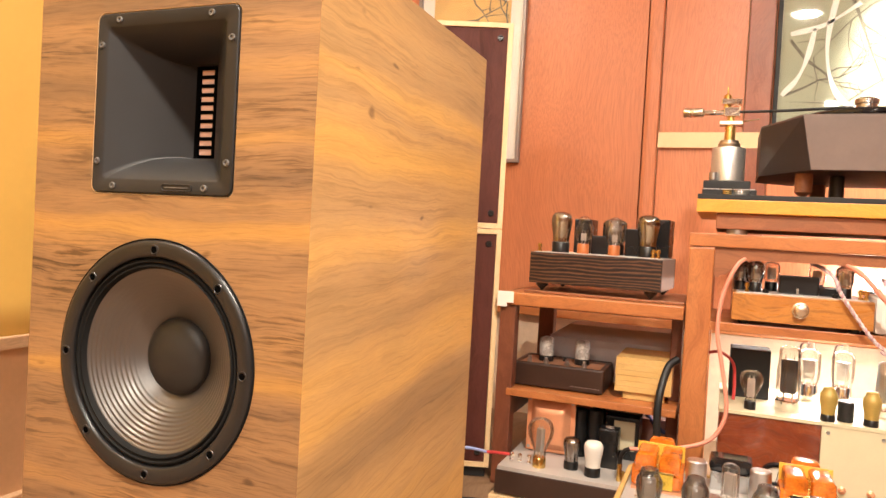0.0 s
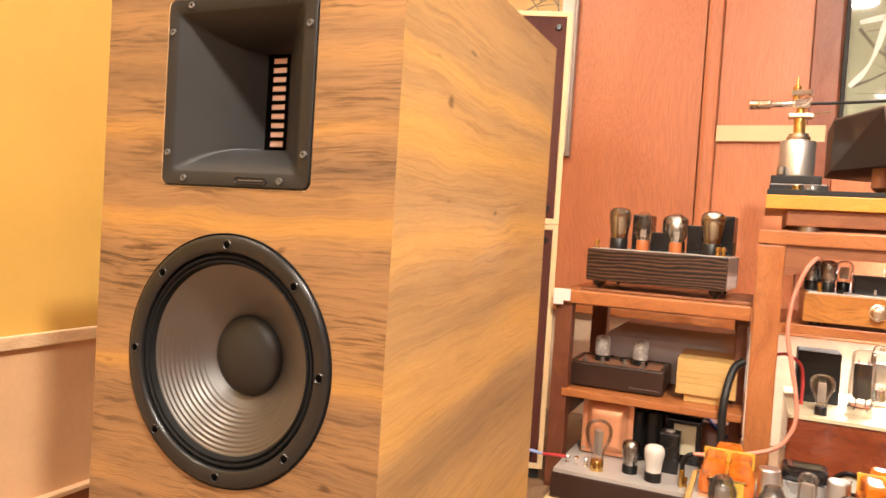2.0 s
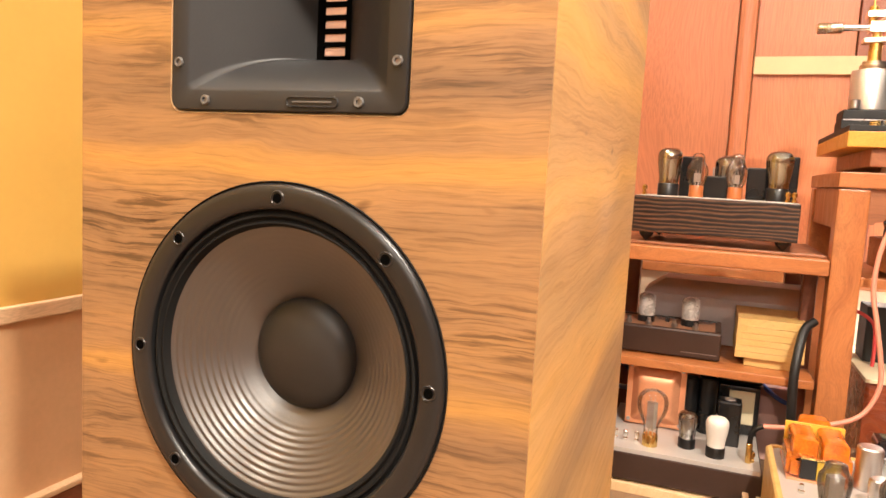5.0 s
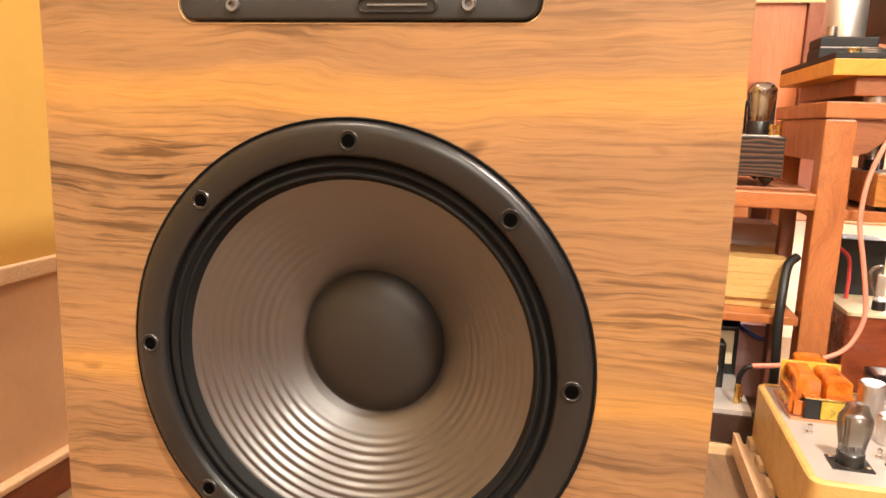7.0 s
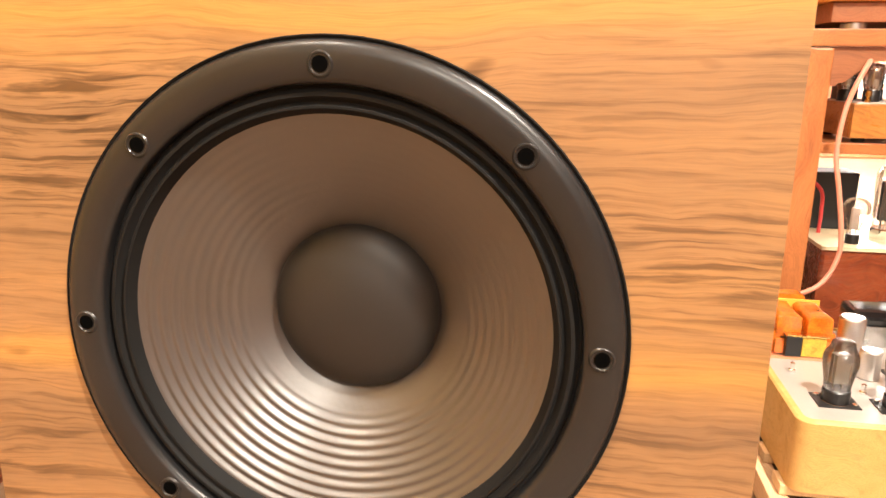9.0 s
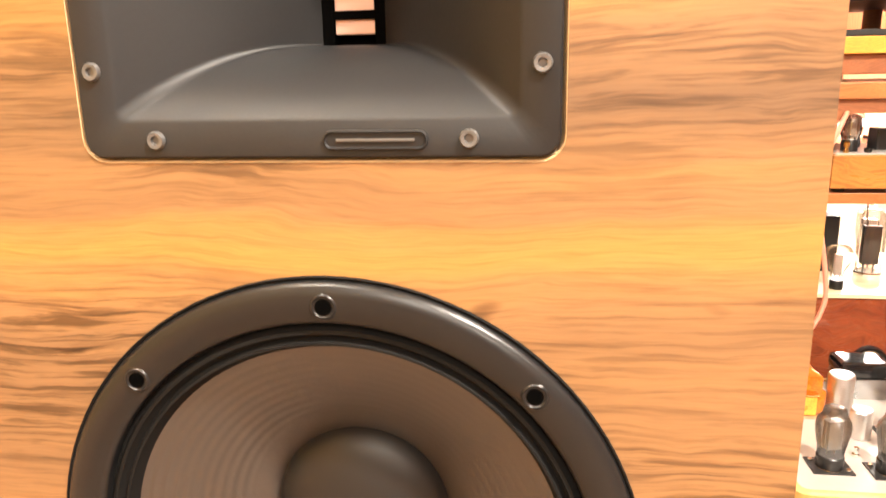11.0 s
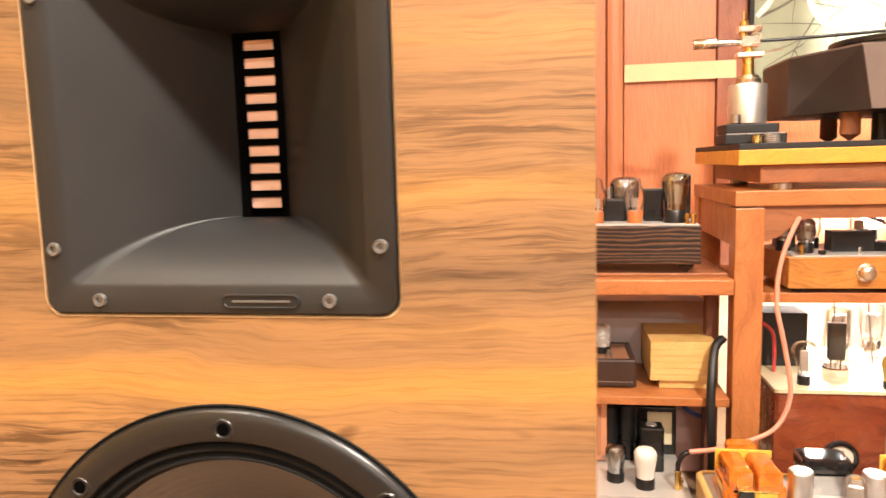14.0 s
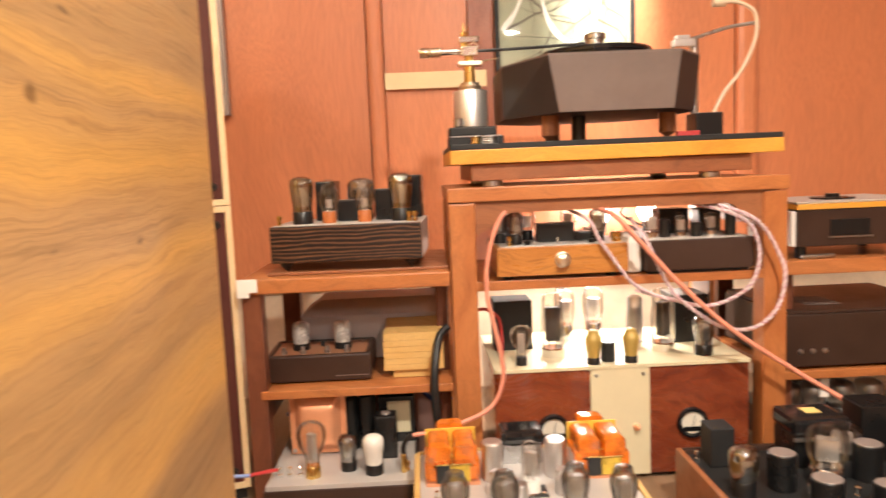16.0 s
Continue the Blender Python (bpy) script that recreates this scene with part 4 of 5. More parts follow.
ct = part("copper_transformer", B((0.183, 0.317, 1.335, 1.405, DECK, 0.262), bev=0.004), COPPER, a3, "copper-coloured transformer cover")
part("frame_plate", B((0.178, 0.322, 1.326, 1.3345, DECK + 0.004, 0.268), bev=0.003), COPPER, ct)
part("raised_panel", loft([round_rect(w, h, r, yy, 0.250, 0.186) for w, h, r, yy in ((0.058, 0.070, 0.010, 1.3258), (0.056, 0.068, 0.010, 1.322), (0.050, 0.060, 0.009, 1.318), (0.044, 0.053, 0.009, 1.306), (0.038, 0.047, 0.010, 1.302), (0.026, 0.034, 0.010, 1.300))], False, True), COPPER, ct, "domed copper face", smooth=True)
for bx in (0.187, 0.313):
    for bz in (0.116, 0.258):
        part("bolt", rod(0.005, 0.0, 0.004, (bx, 1.326, bz), FACE, 10), STEEL, ct, smooth=True)
for px in (0.33, 0.375):
    can(a3, px, 1.36, DECK, 0.205 + px * 0.1, 0.022, BLACK, top=MATT)
can(a3, 0.372, 1.44, DECK, 0.262, 0.020, BLACK)
b = block(a3, "choke", 0.398, 0.452, 1.275, 1.325, DECK, 0.212, BLACK, 0.005)
part("emblem", lathe([(0, 0.0025), (0.012, 0.0025), (0.013, 0)], (0.425, 1.30, 0.212), seg=20), GREY, b)
b = part("power_transformer", B((0.400, 0.496, 1.385, 1.47, DECK, 0.225), bev=0.002), BLACK, a3)
part("end_bell", B((0.394, 0.502, 1.40, 1.455, 0.226, 0.262), bev=0.010), BLACK, b)
part("label_plate", B((0.425, 0.485, 1.381, 1.3846, 0.13, 0.215), bev=0.002), CREAM, b)
for tx in (0.172, 0.196, 0.222):
    terminal(a3, tx, 1.20, DECK, CHROME)
terminal(a3, 0.478, 1.20, DECK)
part("jack", rod(0.007, DECK, 0.148, (0.470, 1.19, 0), seg=12), BRASS, a3, smooth=True)
sb = thing("pale_board_stand", (0.32, 1.31, 0.0), "low stand of pale boards beneath the brown amplifier", "stand")
for k in range(3):
    part("board", B((0.13, 0.515, 1.13 + 0.125 * k, 1.23 + 0.125 * k, 0.0 , 0.022), bev=0.002), PLY, sb)
single("mauve_box", B((0.44, 0.595, 1.52, 1.65, 0.0, 0.20), bev=0.003), MAUVE, "plain mauve carton on the floor behind the rack", "box")
single("pink_board", B((0.20, 0.43, 1.56, 1.60, 0.0, 0.232), bev=0.002), SALMON, "plain pinkish board leaning under the rack", "board")

# ---- middle rack ----
r2 = thing("equipment_stand", (1.03, 1.54, 0), "tall cherry-wood stand with arched apron and one shelf", "rack")
for px0, px1 in ((0.606, 0.670), (1.390, 1.450)):
    for py0, py1 in ((1.292, 1.352), (1.735, 1.795)):
        part("post", B((px0, px1, py0, py1, 0, 0.733), bev=0.004), RACK, r2)
part("top_slab", B((0.604, 1.453, 1.288, 1.80, 0.736, 0.771), bev=0.003), RACK_X, r2)


def apron(x0, x1, y0, y1, top, low, drop):
    """A rail with stepped, arched brackets where it meets the posts."""
    pts = [(x0, top), (x1, top), (x1, drop), (x1 - 0.012, drop), (x1 - 0.016, drop + 0.006), (x1 - 0.028, drop + 0.008), (x1 - 0.075, low - 0.004), (x1 - 0.090, low),
           (x0 + 0.090, low), (x0 + 0.075, low - 0.004), (x0 + 0.028, drop + 0.008), (x0 + 0.016, drop + 0.006), (x0 + 0.012, drop), (x0, drop)]
    return loft([[Vector((px, y0, pz)) for px, pz in pts], [Vector((px, y1, pz)) for px, pz in pts]], True, True)


# front apron in the darker board colour, for the shade under the slab
part("apron", apron(0.6705, 1.3895, 1.300, 1.322, 0.735, 0.706, 0.655), WALNUT, r2, "arched front apron")
part("side_apron", B((0.612, 0.634, 1.3525, 1.7345, 0.640, 0.735), bev=0.002), RACK, r2)
part("side_apron", B((1.422, 1.444, 1.3525, 1.7345, 0.640, 0.735), bev=0.002), RACK, r2)
part("shelf", B((0.660, 1.405, 1.296, 1.74, 0.513, 0.537), bev=0.003), RACK_X, r2)
part("side_rail", B((0.625, 0.650, 1.353, 1.734, 0.505, 0.538), bev=0.002), RACK, r2)
part("side_rail", B((1.41, 1.435, 1.353, 1.734, 0.505, 0.538), bev=0.002), RACK, r2)

# platform on the stand
pf = thing("turntable_platform", (1.03, 1.6, 0.771), "honey-wood platform with a black mat on a brown board", "platform")
for fx, fy in ((0.722, 1.36), (1.28, 1.36), (0.722, 1.76), (1.28, 1.76)):
    part("foot", lathe([(0.024, 0.771), (0.026, 0.773), (0.026, 0.784), (0.024, 0.786), (0, 0.786)], (fx, fy, 0), seg=20), STEEL, pf, smooth=True)
part("under_board", B((0.668, 1.378, 1.335, 1.83, 0.786, 0.828), bev=0.003), WALNUT, pf)
part("upper_board", B((0.616, 1.453, 1.319, 1.86, 0.8285, 0.864), bev=0.002), HONEY, pf)
part("mat", B((0.617, 1.452, 1.320, 1.859, 0.8645, 0.878), bev=0.002), MATT, pf, "black rubber mat")

# turntable
tt = thing("turntable", (1.03, 1.53, 0.878), "dark faceted turntable on pointed feet with a black platter", "turntable")
BOT = [(0.771, 1.50), (0.885, 1.305), (1.170, 1.305), (1.268, 1.43), (1.268, 1.72), (1.15, 1.82), (0.89, 1.82), (0.771, 1.72)]
TOP = [(0.771, 1.50), (0.860, 1.300), (1.188, 1.300), (1.275, 1.41), (1.272, 1.73), (1.16, 1.83), (0.88, 1.83), (0.771, 1.73)]
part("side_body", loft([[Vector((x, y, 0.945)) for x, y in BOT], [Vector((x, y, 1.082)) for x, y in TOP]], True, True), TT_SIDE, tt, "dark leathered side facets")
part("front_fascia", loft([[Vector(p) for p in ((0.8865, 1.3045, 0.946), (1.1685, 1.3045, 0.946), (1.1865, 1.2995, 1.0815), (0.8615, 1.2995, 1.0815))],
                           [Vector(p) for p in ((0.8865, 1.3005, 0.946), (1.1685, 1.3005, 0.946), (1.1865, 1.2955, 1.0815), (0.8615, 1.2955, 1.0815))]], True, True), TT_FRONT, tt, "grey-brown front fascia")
part("top_plate", loft([[Vector((x, y, 1.0825)) for x, y in TOP], [Vector((x, y, 1.087)) for x, y in TOP]], True, True), TT_FRONT, tt)
for fx, fy in ((0.88, 1.40), (1.20, 1.44), (0.95, 1.74)):
    part("pointed_foot", lathe([(0, 0.878), (0.003, 0.879), (0.022, 0.894), (0.022, 0.944), (0, 0.944)], (fx, fy, 0), seg=24), WALNUT, tt, "turned brown pointed foot", smooth=True)
part("motor_leg", rod(0.019, 0.879, 0.944, (0.965, 1.45, 0)), BLACK, tt, smooth=True)
platter = part("platter", lathe([(0, 1.088), (0.150, 1.088), (0.153, 1.092), (0.153, 1.104), (0.150, 1.106), (0.150, 1.110), (0.153, 1.112), (0.153, 1.120), (0.150, 1.123), (0, 1.123)], (1.04, 1.56, 0), seg=72), GLOSS, tt, "black layered platter", smooth=True)
part("record", lathe([(0, 1.1265), (0.05, 1.1265), (0.051, 1.1258), (0.148, 1.1258), (0.150, 1.125), (0.150, 1.1235)], (1.04, 1.56, 0), seg=72), BLACK, tt, "black vinyl record", smooth=True)
clamp = part("record_clamp", lathe([(0.034, 1.127), (0.034, 1.134), (0.026, 1.136), (0.026, 1.158), (0.030, 1.160), (0.030, 1.172), (0.024, 1.176), (0, 1.176)], (1.04, 1.56, 0), seg=32), STEEL, tt, "silver record clamp", smooth=True)

# tonearm tower
ta = thing("tonearm_tower", (0.68, 1.55, 0.878), "free-standing silver and brass tonearm tower with a long thin arm", "tonearm")
part("base_block", B((0.622, 0.770, 1.49, 1.60, 0.879, 0.905), bev=0.004), MATT, ta)
part("base_block", B((0.624, 0.752, 1.49, 1.60, 0.9055, 0.930), bev=0.004), MATT, ta)
part("base_line", B((0.6255, 0.764, 1.4885, 1.49, 0.9035, 0.9065)), STEEL, ta)
part("column", lathe([(0.040, 0.930), (0.047, 0.932), (0.047, 1.028), (0.0455, 1.031), (0.0, 1.031)], (0.688, 1.55, 0), seg=40), BRUSHED, ta, "brushed silver column", smooth=True)
part("collar", lathe([(0.030, 1.031), (0.031, 1.033), (0.031, 1.044), (0.026, 1.046), (0.026, 1.053), (0.0, 1.053)], (0.688, 1.55, 0), seg=32), CHAMPAGNE, ta, "pale brass collar", smooth=True)
part("brass_neck", lathe([(0.015, 1.053), (0.015, 1.104), (0.011, 1.105), (0.011, 1.128), (0.0, 1.128)], (0.688, 1.55, 0), seg=24), BRASS, ta, smooth=True)
part("lower_plate", B((0.658, 0.722, 1.530, 1.570, 1.098, 1.110), bev=0.002), CHAMPAGNE, ta)
part("bearing_block", B((0.668, 0.712, 1.530, 1.570, 1.124, 1.150), bev=0.002), CHROME, ta)
part("upper_plate", B((0.660, 0.716, 1.532, 1.566, 1.160, 1.176), bev=0.002), CHROME, ta)
part("upper_stub", lathe([(0.010, 1.150), (0.010, 1.160), (0.011, 1.176), (0.011, 1.188), (0.008, 1.190), (0.003, 1.192), (0.002, 1.214), (0, 1.215)], (0.676, 1.55, 0), seg=18), BRASS, ta, smooth=True)
part("side_screw", rod(0.008, -0.004, 0.012, (0.705, 1.532, 1.166), FACE, 14), CHROME, ta, smooth=True)
part("arm_tube", sweep([(0.60, 1.548, 1.1375), (0.80, 1.535, 1.138), (1.00, 1.50, 1.140)], 0.0042), BLACK, ta, "thin black arm tube", smooth=True)
part("sleeve", rod(0.008, 0, 0.075, (0.60, 1.548, 1.1375), ALONG, 12), CHROME, ta, smooth=True)
part("counterweight", lathe([(0, 0), (0.012, 0.001), (0.014, 0.004), (0.014, 0.056), (0.010, 0.060), (0, 0.060)], (0.552, 1.549, 1.1375), ALONG, 20), CHAMPAGNE, ta, smooth=True)
part("head_shell", B((0.985, 1.03, 1.485, 1.508, 1.130, 1.136), bev=0.001), BLACK, ta)
part("lift_lever", sweep([(0.70, 1.54, 1.106), (0.74, 1.53, 1.110), (0.765, 1.525, 1.113)], 0.002, 6), CHROME, ta)
part("wire_loop", sweep([(0.690, 1.53, 1.152), (0.700, 1.535, 1.158), (0.712, 1.53, 1.150), (0.704, 1.53, 1.136), (0.690, 1.53, 1.130)], 0.0014, 6), IVORY, ta)
part("small_cylinder", rod(0.012, 0.931, 0.955, (0.650, 1.505, 0), seg=18), STEEL, ta, smooth=True)
for cx, cy, r, h, mtl, lab in ((0.690, 1.46, 0.013, 0.022, BRASS, "small round brass weight"), (0.728, 1.455, 0.022, 0.022, ALU, "small ribbed silver weight")):
    w = thing("weight", (cx, cy, 0.878), lab + " on the black mat", "weight")
    part("weight_body", lathe([(r * 0.95, 0), (r, 0.002)] + [(r * (1 if k % 2 else 0.93), 0.003 + h * k / 9) for k in range(8)] + [(r * 0.9, h), (0, h)], (cx, cy, 0.8785), seg=28), mtl, w, smooth=True)

# second arm with its pale hose, on the far side of the turntable
t2 = thing("second_tonearm", (1.335, 1.55, 0.878), "second tonearm on a black block with a pale looping hose", "tonearm")
part("base_block", B((1.298, 1.372, 1.49, 1.57, 0.879, 0.944), bev=0.004), BLACK, t2)
part("pivot", rod(0.012, 0.944, 1.150, (1.318, 1.56, 0), seg=16), STEEL, t2, smooth=True)
part("arm_tube", sweep([(1.255, 1.55, 1.140), (1.31, 1.555, 1.150), (1.41, 1.56, 1.178), (1.50, 1.56, 1.190)], 0.005), STEEL, t2, smooth=True)
part("head", B((1.255, 1.315, 1.535, 1.565, 1.128, 1.148), (1.262, 1.300, 1.54, 1.56, 1.149, 1.160), bev=0.002), ALU, t2)
part("hose", sweep([(1.385, 1.55, 1.246), (1.44, 1.55, 1.243), (1.485, 1.55, 1.215), (1.488, 1.55, 1.15), (1.455, 1.55, 1.07), (1.40, 1.55, 1.00), (1.365, 1.54, 0.945)], 0.0052), IVORY, t2, "pale hose", smooth=True)
part("hose_plug", rod(0.013, 0, 0.035, (1.368, 1.55, 1.246), ALONG, 14), IVORY, t2, smooth=True)
part("red_clip", B((1.235, 1.295, 1.46, 1.48, 0.8795, 0.895), bev=0.002), RED, t2)
sp = thing("spirit_level", (1.40, 1.60, 0.878), "tiny round brass level on the mat", "level")
part("level_body", rod(0.015, 0.879, 0.895, (1.40, 1.62, 0), seg=18), BRASS, sp, smooth=True)

# oak amplifier on the stand's shelf
a4 = thing("oak_amplifier", (0.88, 1.42, 0.537), "varnished oak valve amplifier with one brass knob", "amplifier")
chassis(a4, 0.720, 1.046, 1.284, 1.54, 0.548, 0.620, OAK, PLATE, 0.012)
for fx in (0.75, 1.01):
    for fy in (1.32, 1.51):
        part("foot", rod(0.014, 0.5375, 0.548, (fx, fy, 0), seg=14), RUBBER, a4)
knob(a4, 0.882, 1.2835, 0.585, 0.0165, 0.022, CHAMPAGNE, "round pale gold knob")
part("toggle", sweep([(0.875, 1.305, 0.622), (0.874, 1.302, 0.640)], 0.0028, 8), CHROME, a4)
block(a4, "transformer", 0.835, 0.930, 1.36, 1.41, 0.622, 0.670, BLACK)
block(a4, "choke", 0.930, 0.975, 1.36, 1.40, 0.622, 0.646, BLACK)
block(a4, "transformer", 0.745, 0.785, 1.45, 1.51, 0.622, 0.690, BLACK)
for tx, ty, g in ((0.775, 1.35, MIRRORED), (0.985, 1.345, SMOKE), (0.82, 1.45, GLASS), (0.935, 1.47, GLASS), (0.74, 1.40, SMOKE)):
    valve(a4, tx, ty, 0.622, 0.082, "dome", g, BLACK, wide=0.78)
for tx in (0.755, 1.018, 1.03):
    terminal(a4, tx, 1.312, 0.622)
for tx in (0.800, 0.962):
    part("bias_knob", rod(0.008, 0.622, 0.632, (tx, 1.315, 0), seg=12), BLACK, a4)

# dark box beside it
a5 = thing("dark_amplifier", (1.225, 1.42, 0.537), "dark brown valve amplifier with small metal tubes on its deck", "amplifier")
chassis(a5, 1.092, 1.362, 1.284, 1.54, 0.545, 0.622, DARK_BROWN, PLATE, 0.010)
part("base", B((1.10, 1.355, 1.30, 1.53, 0.5375, 0.5448)), MATT, a5)
for k, (tx, ty, h) in enumerate(((1.12, 1.33, 0.05), (1.155, 1.34, 0.045), (1.195, 1.335, 0.035), (1.235, 1.335, 0.035), (1.275, 1.34, 0.04), (1.325, 1.34, 0.06))):
    if k % 2:
        can(a5, tx, ty, 0.624, 0.624 + h, 0.014, BLACK)
    else:
        valve(a5, tx, ty, 0.624, h + 0.02, "straight", GLASS, CHROME)
block(a5, "transformer", 1.17, 1.25, 1.42, 1.49, 0.624, 0.690, BLACK)
block(a5, "transformer", 1.28, 1.34, 1.43, 1.50, 0.624, 0.685, BLACK)
single("white_carton", B((1.050, 1.089, 1.31, 1.50, 0.5375, 0.632), bev=0.016), PAPER, "white paper roll between the amplifiers", "packaging")

# lamps behind the stand
for lx in (1.137, 1.288):
    bl = thing("bulb_lamp", (lx, 1.90, 0.58), "bare white glowing bulb behind the stand", "lamp", "bulbs behind the stand")
    part("glass", lathe([(0, 0.688), (0.018, 0.684), (0.028, 0.672), (0.030, 0.655), (0.024, 0.635), (0.014, 0.622)], (lx, 1.90, 0), seg=20), GLOW, bl, smooth=True)
    part("holder", rod(0.015, 0.59, 0.622, (lx, 1.90, 0), seg=16), MATT, bl, smooth=True)
    part("bracket", B((lx - 0.01, lx + 0.01, 1.895, NY - 0.001, 0.580, 0.590)), MATT, bl)
st = thing("strip_lamp", (1.03, 1.70, 0.48), "white fluorescent strip lamp fixed beneath the shelf", "lamp")
part("tube", rod(0.010, -0.30, 0.30, (1.03, 1.70, 0.490), ALONG, 16), GLOW, st, smooth=True)
part("housing", B((0.70, 1.36, 1.685, 1.715, 0.502, 0.512), bev=0.002), PAPER, st)
part("tube_socket", B((0.715, 0.730, 1.69, 1.71, 0.482, 0.5015), bev=0.002), PAPER, st)
part("tube_socket", B((1.330, 1.345, 1.69, 1.71, 0.482, 0.5015), bev=0.002), PAPER, st)

# mahogany cabinet amplifier with two meters
cb = thing("mahogany_amplifier", (1.03, 1.52, 0.0), "tall mahogany valve amplifier with cream deck and two round meters", "amplifier")
part("front_panel", B((0.706, 0.950, 1.310, 1.326, 0.012, 0.296), bev=0.002), MAHOGANY, cb)
part("front_panel", B((1.104, 1.362, 1.310, 1.326, 0.012, 0.296), bev=0.002), MAHOGANY, cb)
part("side_panel", B((0.706, 0.722, 1.3265, 1.70, 0.012, 0.296), bev=0.002), MAHOGANY, cb)
part("side_panel", B((1.346, 1.362, 1.3265, 1.70, 0.012, 0.296), bev=0.002), MAHOGANY, cb)
part("rear_panel", B((0.722, 1.346, 1.684, 1.70, 0.012, 0.296)), MAHOGANY, cb)
part("base", B((0.715, 1.353, 1.33, 1.69, 0.0, 0.011)), MATT, cb)
cp = part("centre_panel", B((0.9505, 1.1035, 1.306, 1.330, 0.012, 0.300), bev=0.002), CREAM, cb, "cream control panel")
for kx in (0.966, 1.088):
    screw(cp, kx, 1.306, 0.280, 0.005, STEEL)
for kx in (1.004, 1.068):
    part("toggle", lathe([(0, 0.020), (0.004, 0.018), (0.006, 0.006), (0.0095, 0.004), (0.0095, 0)], (kx, 1.306, 0.140), FACE, 14), COPPER, cp, smooth=True)
part("deck", B((0.704, 1.364, 1.304, 1.702, 0.2965, 0.3055), bev=0.001), CREAM, cb)
MZ = 0.143
for mx in (0.853, 1.214):
    mt = part("meter", lathe([(0, 0.003), (0.030, 0.003), (0.033, 0.012), (0.038, 0.012), (0.041, 0.006), (0.041, 0)], (mx, 1.310, MZ), FACE, 36), GLOSS, cb, "round black panel meter", smooth=True)
    part("dial", lathe([(0, 0.0045), (0.029, 0.0045)], (mx, 1.310, MZ), FACE, 32), DIAL, mt)
    part("needle", sweep([(mx - 0.002, 1.304, MZ - 0.018), (mx + 0.006, 1.304, MZ + 0.020)], 0.001, 5), BLACK, mt)
    part("dial_mask", B((mx - 0.024, mx + 0.024, 1.3035, 1.3052, MZ - 0.022, MZ - 0.010)), BLACK, mt)
TOPZ = 0.3055
valve(cb, 0.782, 1.352, TOPZ, 0.105, "globe", GLASS, BLACK, wide=0.74)
valve(cb, 0.878, 1.425, TOPZ, 0.172, "big", GLASS, CHROME, DARK_ANODE, wide=0.72)
valve(cb, 1.180, 1.43, TOPZ, 0.172, "big", GLASS, CHROME, DARK_ANODE, wide=0.72)
valve(cb, 1.268, 1.37, TOPZ, 0.105, "pear", MIRRORED, BLACK, wide=0.74)
valve(cb, 0.965, 1.330, TOPZ, 0.088, "shoulder", GOLD, BLACK, None, "gold-painted valve", 0.68)
valve(cb, 1.062, 1.330, TOPZ, 0.088, "shoulder", GOLD, BLACK, None, "gold-painted valve", 0.68)
can(cb, 1.008, 1.350, TOPZ, 0.356, 0.019, MATT, label="black capacitor", top=BLACK)
for tx, ty in ((0.945, 1.60), (1.035, 1.62), (1.115, 1.47)):
    v = valve(cb, tx, ty, TOPZ, 0.15, "big" if ty < 1.5 else "dome", FROST if ty < 1.5 else GLASS, CHROME, ANODE, wide=0.62)
    if ty > 1.5:
        part("top_cap", rod(0.010, TOPZ + 0.150, TOPZ + 0.168, (tx, ty, 0), seg=12), PAPER, cb, "white anode cap", smooth=True)
        part("cap_lead", sweep([(tx, ty, TOPZ + 0.165), (tx - 0.03, ty - 0.05, TOPZ + 0.16), (tx - 0.035, ty - 0.08, TOPZ + 0.08), (tx - 0.03, ty - 0.09, TOPZ)], 0.0025, 8), GREY, cb, "grey anode lead", smooth=True)
block(cb, "transformer", 0.728, 0.836, 1.50, 1.60, TOPZ, 0.446, MATT)
block(cb, "transformer", 1.235, 1.335, 1.50, 1.62, TOPZ, 0.440, BLACK)
block(cb, "grey_box", 1.355, 1.362, 1.55, 1.68, TOPZ, 0.50, GREY)

# ---- amplifier with amber coils, in front ----
stand4 = thing("slatted_stand", (0.73, 0.92, 0.0), "low slatted wooden stand under the pale amplifier", "stand")
for k in range(5):
    ys = 0.72 + 0.095 * k
    part("slat", B((0.49, 0.965, ys, ys + 0.045, 0.030, 0.048), bev=0.002), PLY, stand4)
for xs in (0.475, 0.945):
    part("runner", B((xs, xs + 0.03, 0.70, 1.16, 0.0, 0.029), bev=0.002), DADO, stand4)
    part("side_slat", B((xs + (-0.014 if xs < 0.6 else 0.031), xs + (-0.001 if xs < 0.6 else 0.044), 0.66, 1.16, 0.010, 0.052), bev=0.002), DADO, stand4)
am = thing("amber_coil_amplifier", (0.73, 0.92, 0.049), "pale pine valve amplifier with amber-wrapped coils and silver cans", "amplifier")
Z4 = 0.166
case_outer = [Vector((p.x, p.z, 0)) for p in round_rect(0.232, 0.225, 0.024, 0.0, 0.730, 0.925)]
case_inner = [Vector((p.x, p.z, 0)) for p in round_rect(0.2195, 0.2125, 0.014, 0.0, 0.730, 0.925)]
part("pine_case", loft([[p + Vector((0, 0, h)) for p in ring] for ring, h in ((case_inner, 0.049), (case_outer, 0.049), (case_outer, Z4 + 0.001), ([o.lerp(q, 0.3) for o, q in zip(case_outer, case_inner)], Z4 + 0.004), (case_inner, Z4 + 0.004), (case_inner, 0.049))], False, False), PINE, am, "pale pine case with rounded corners", smooth=True)
part("deck", loft([[Vector((p.x, p.z, h)) for p in round_rect(0.2185, 0.2115, 0.013, 0.0, 0.730, 0.925)] for h in (0.06, Z4)], True, True), PLATE, am)


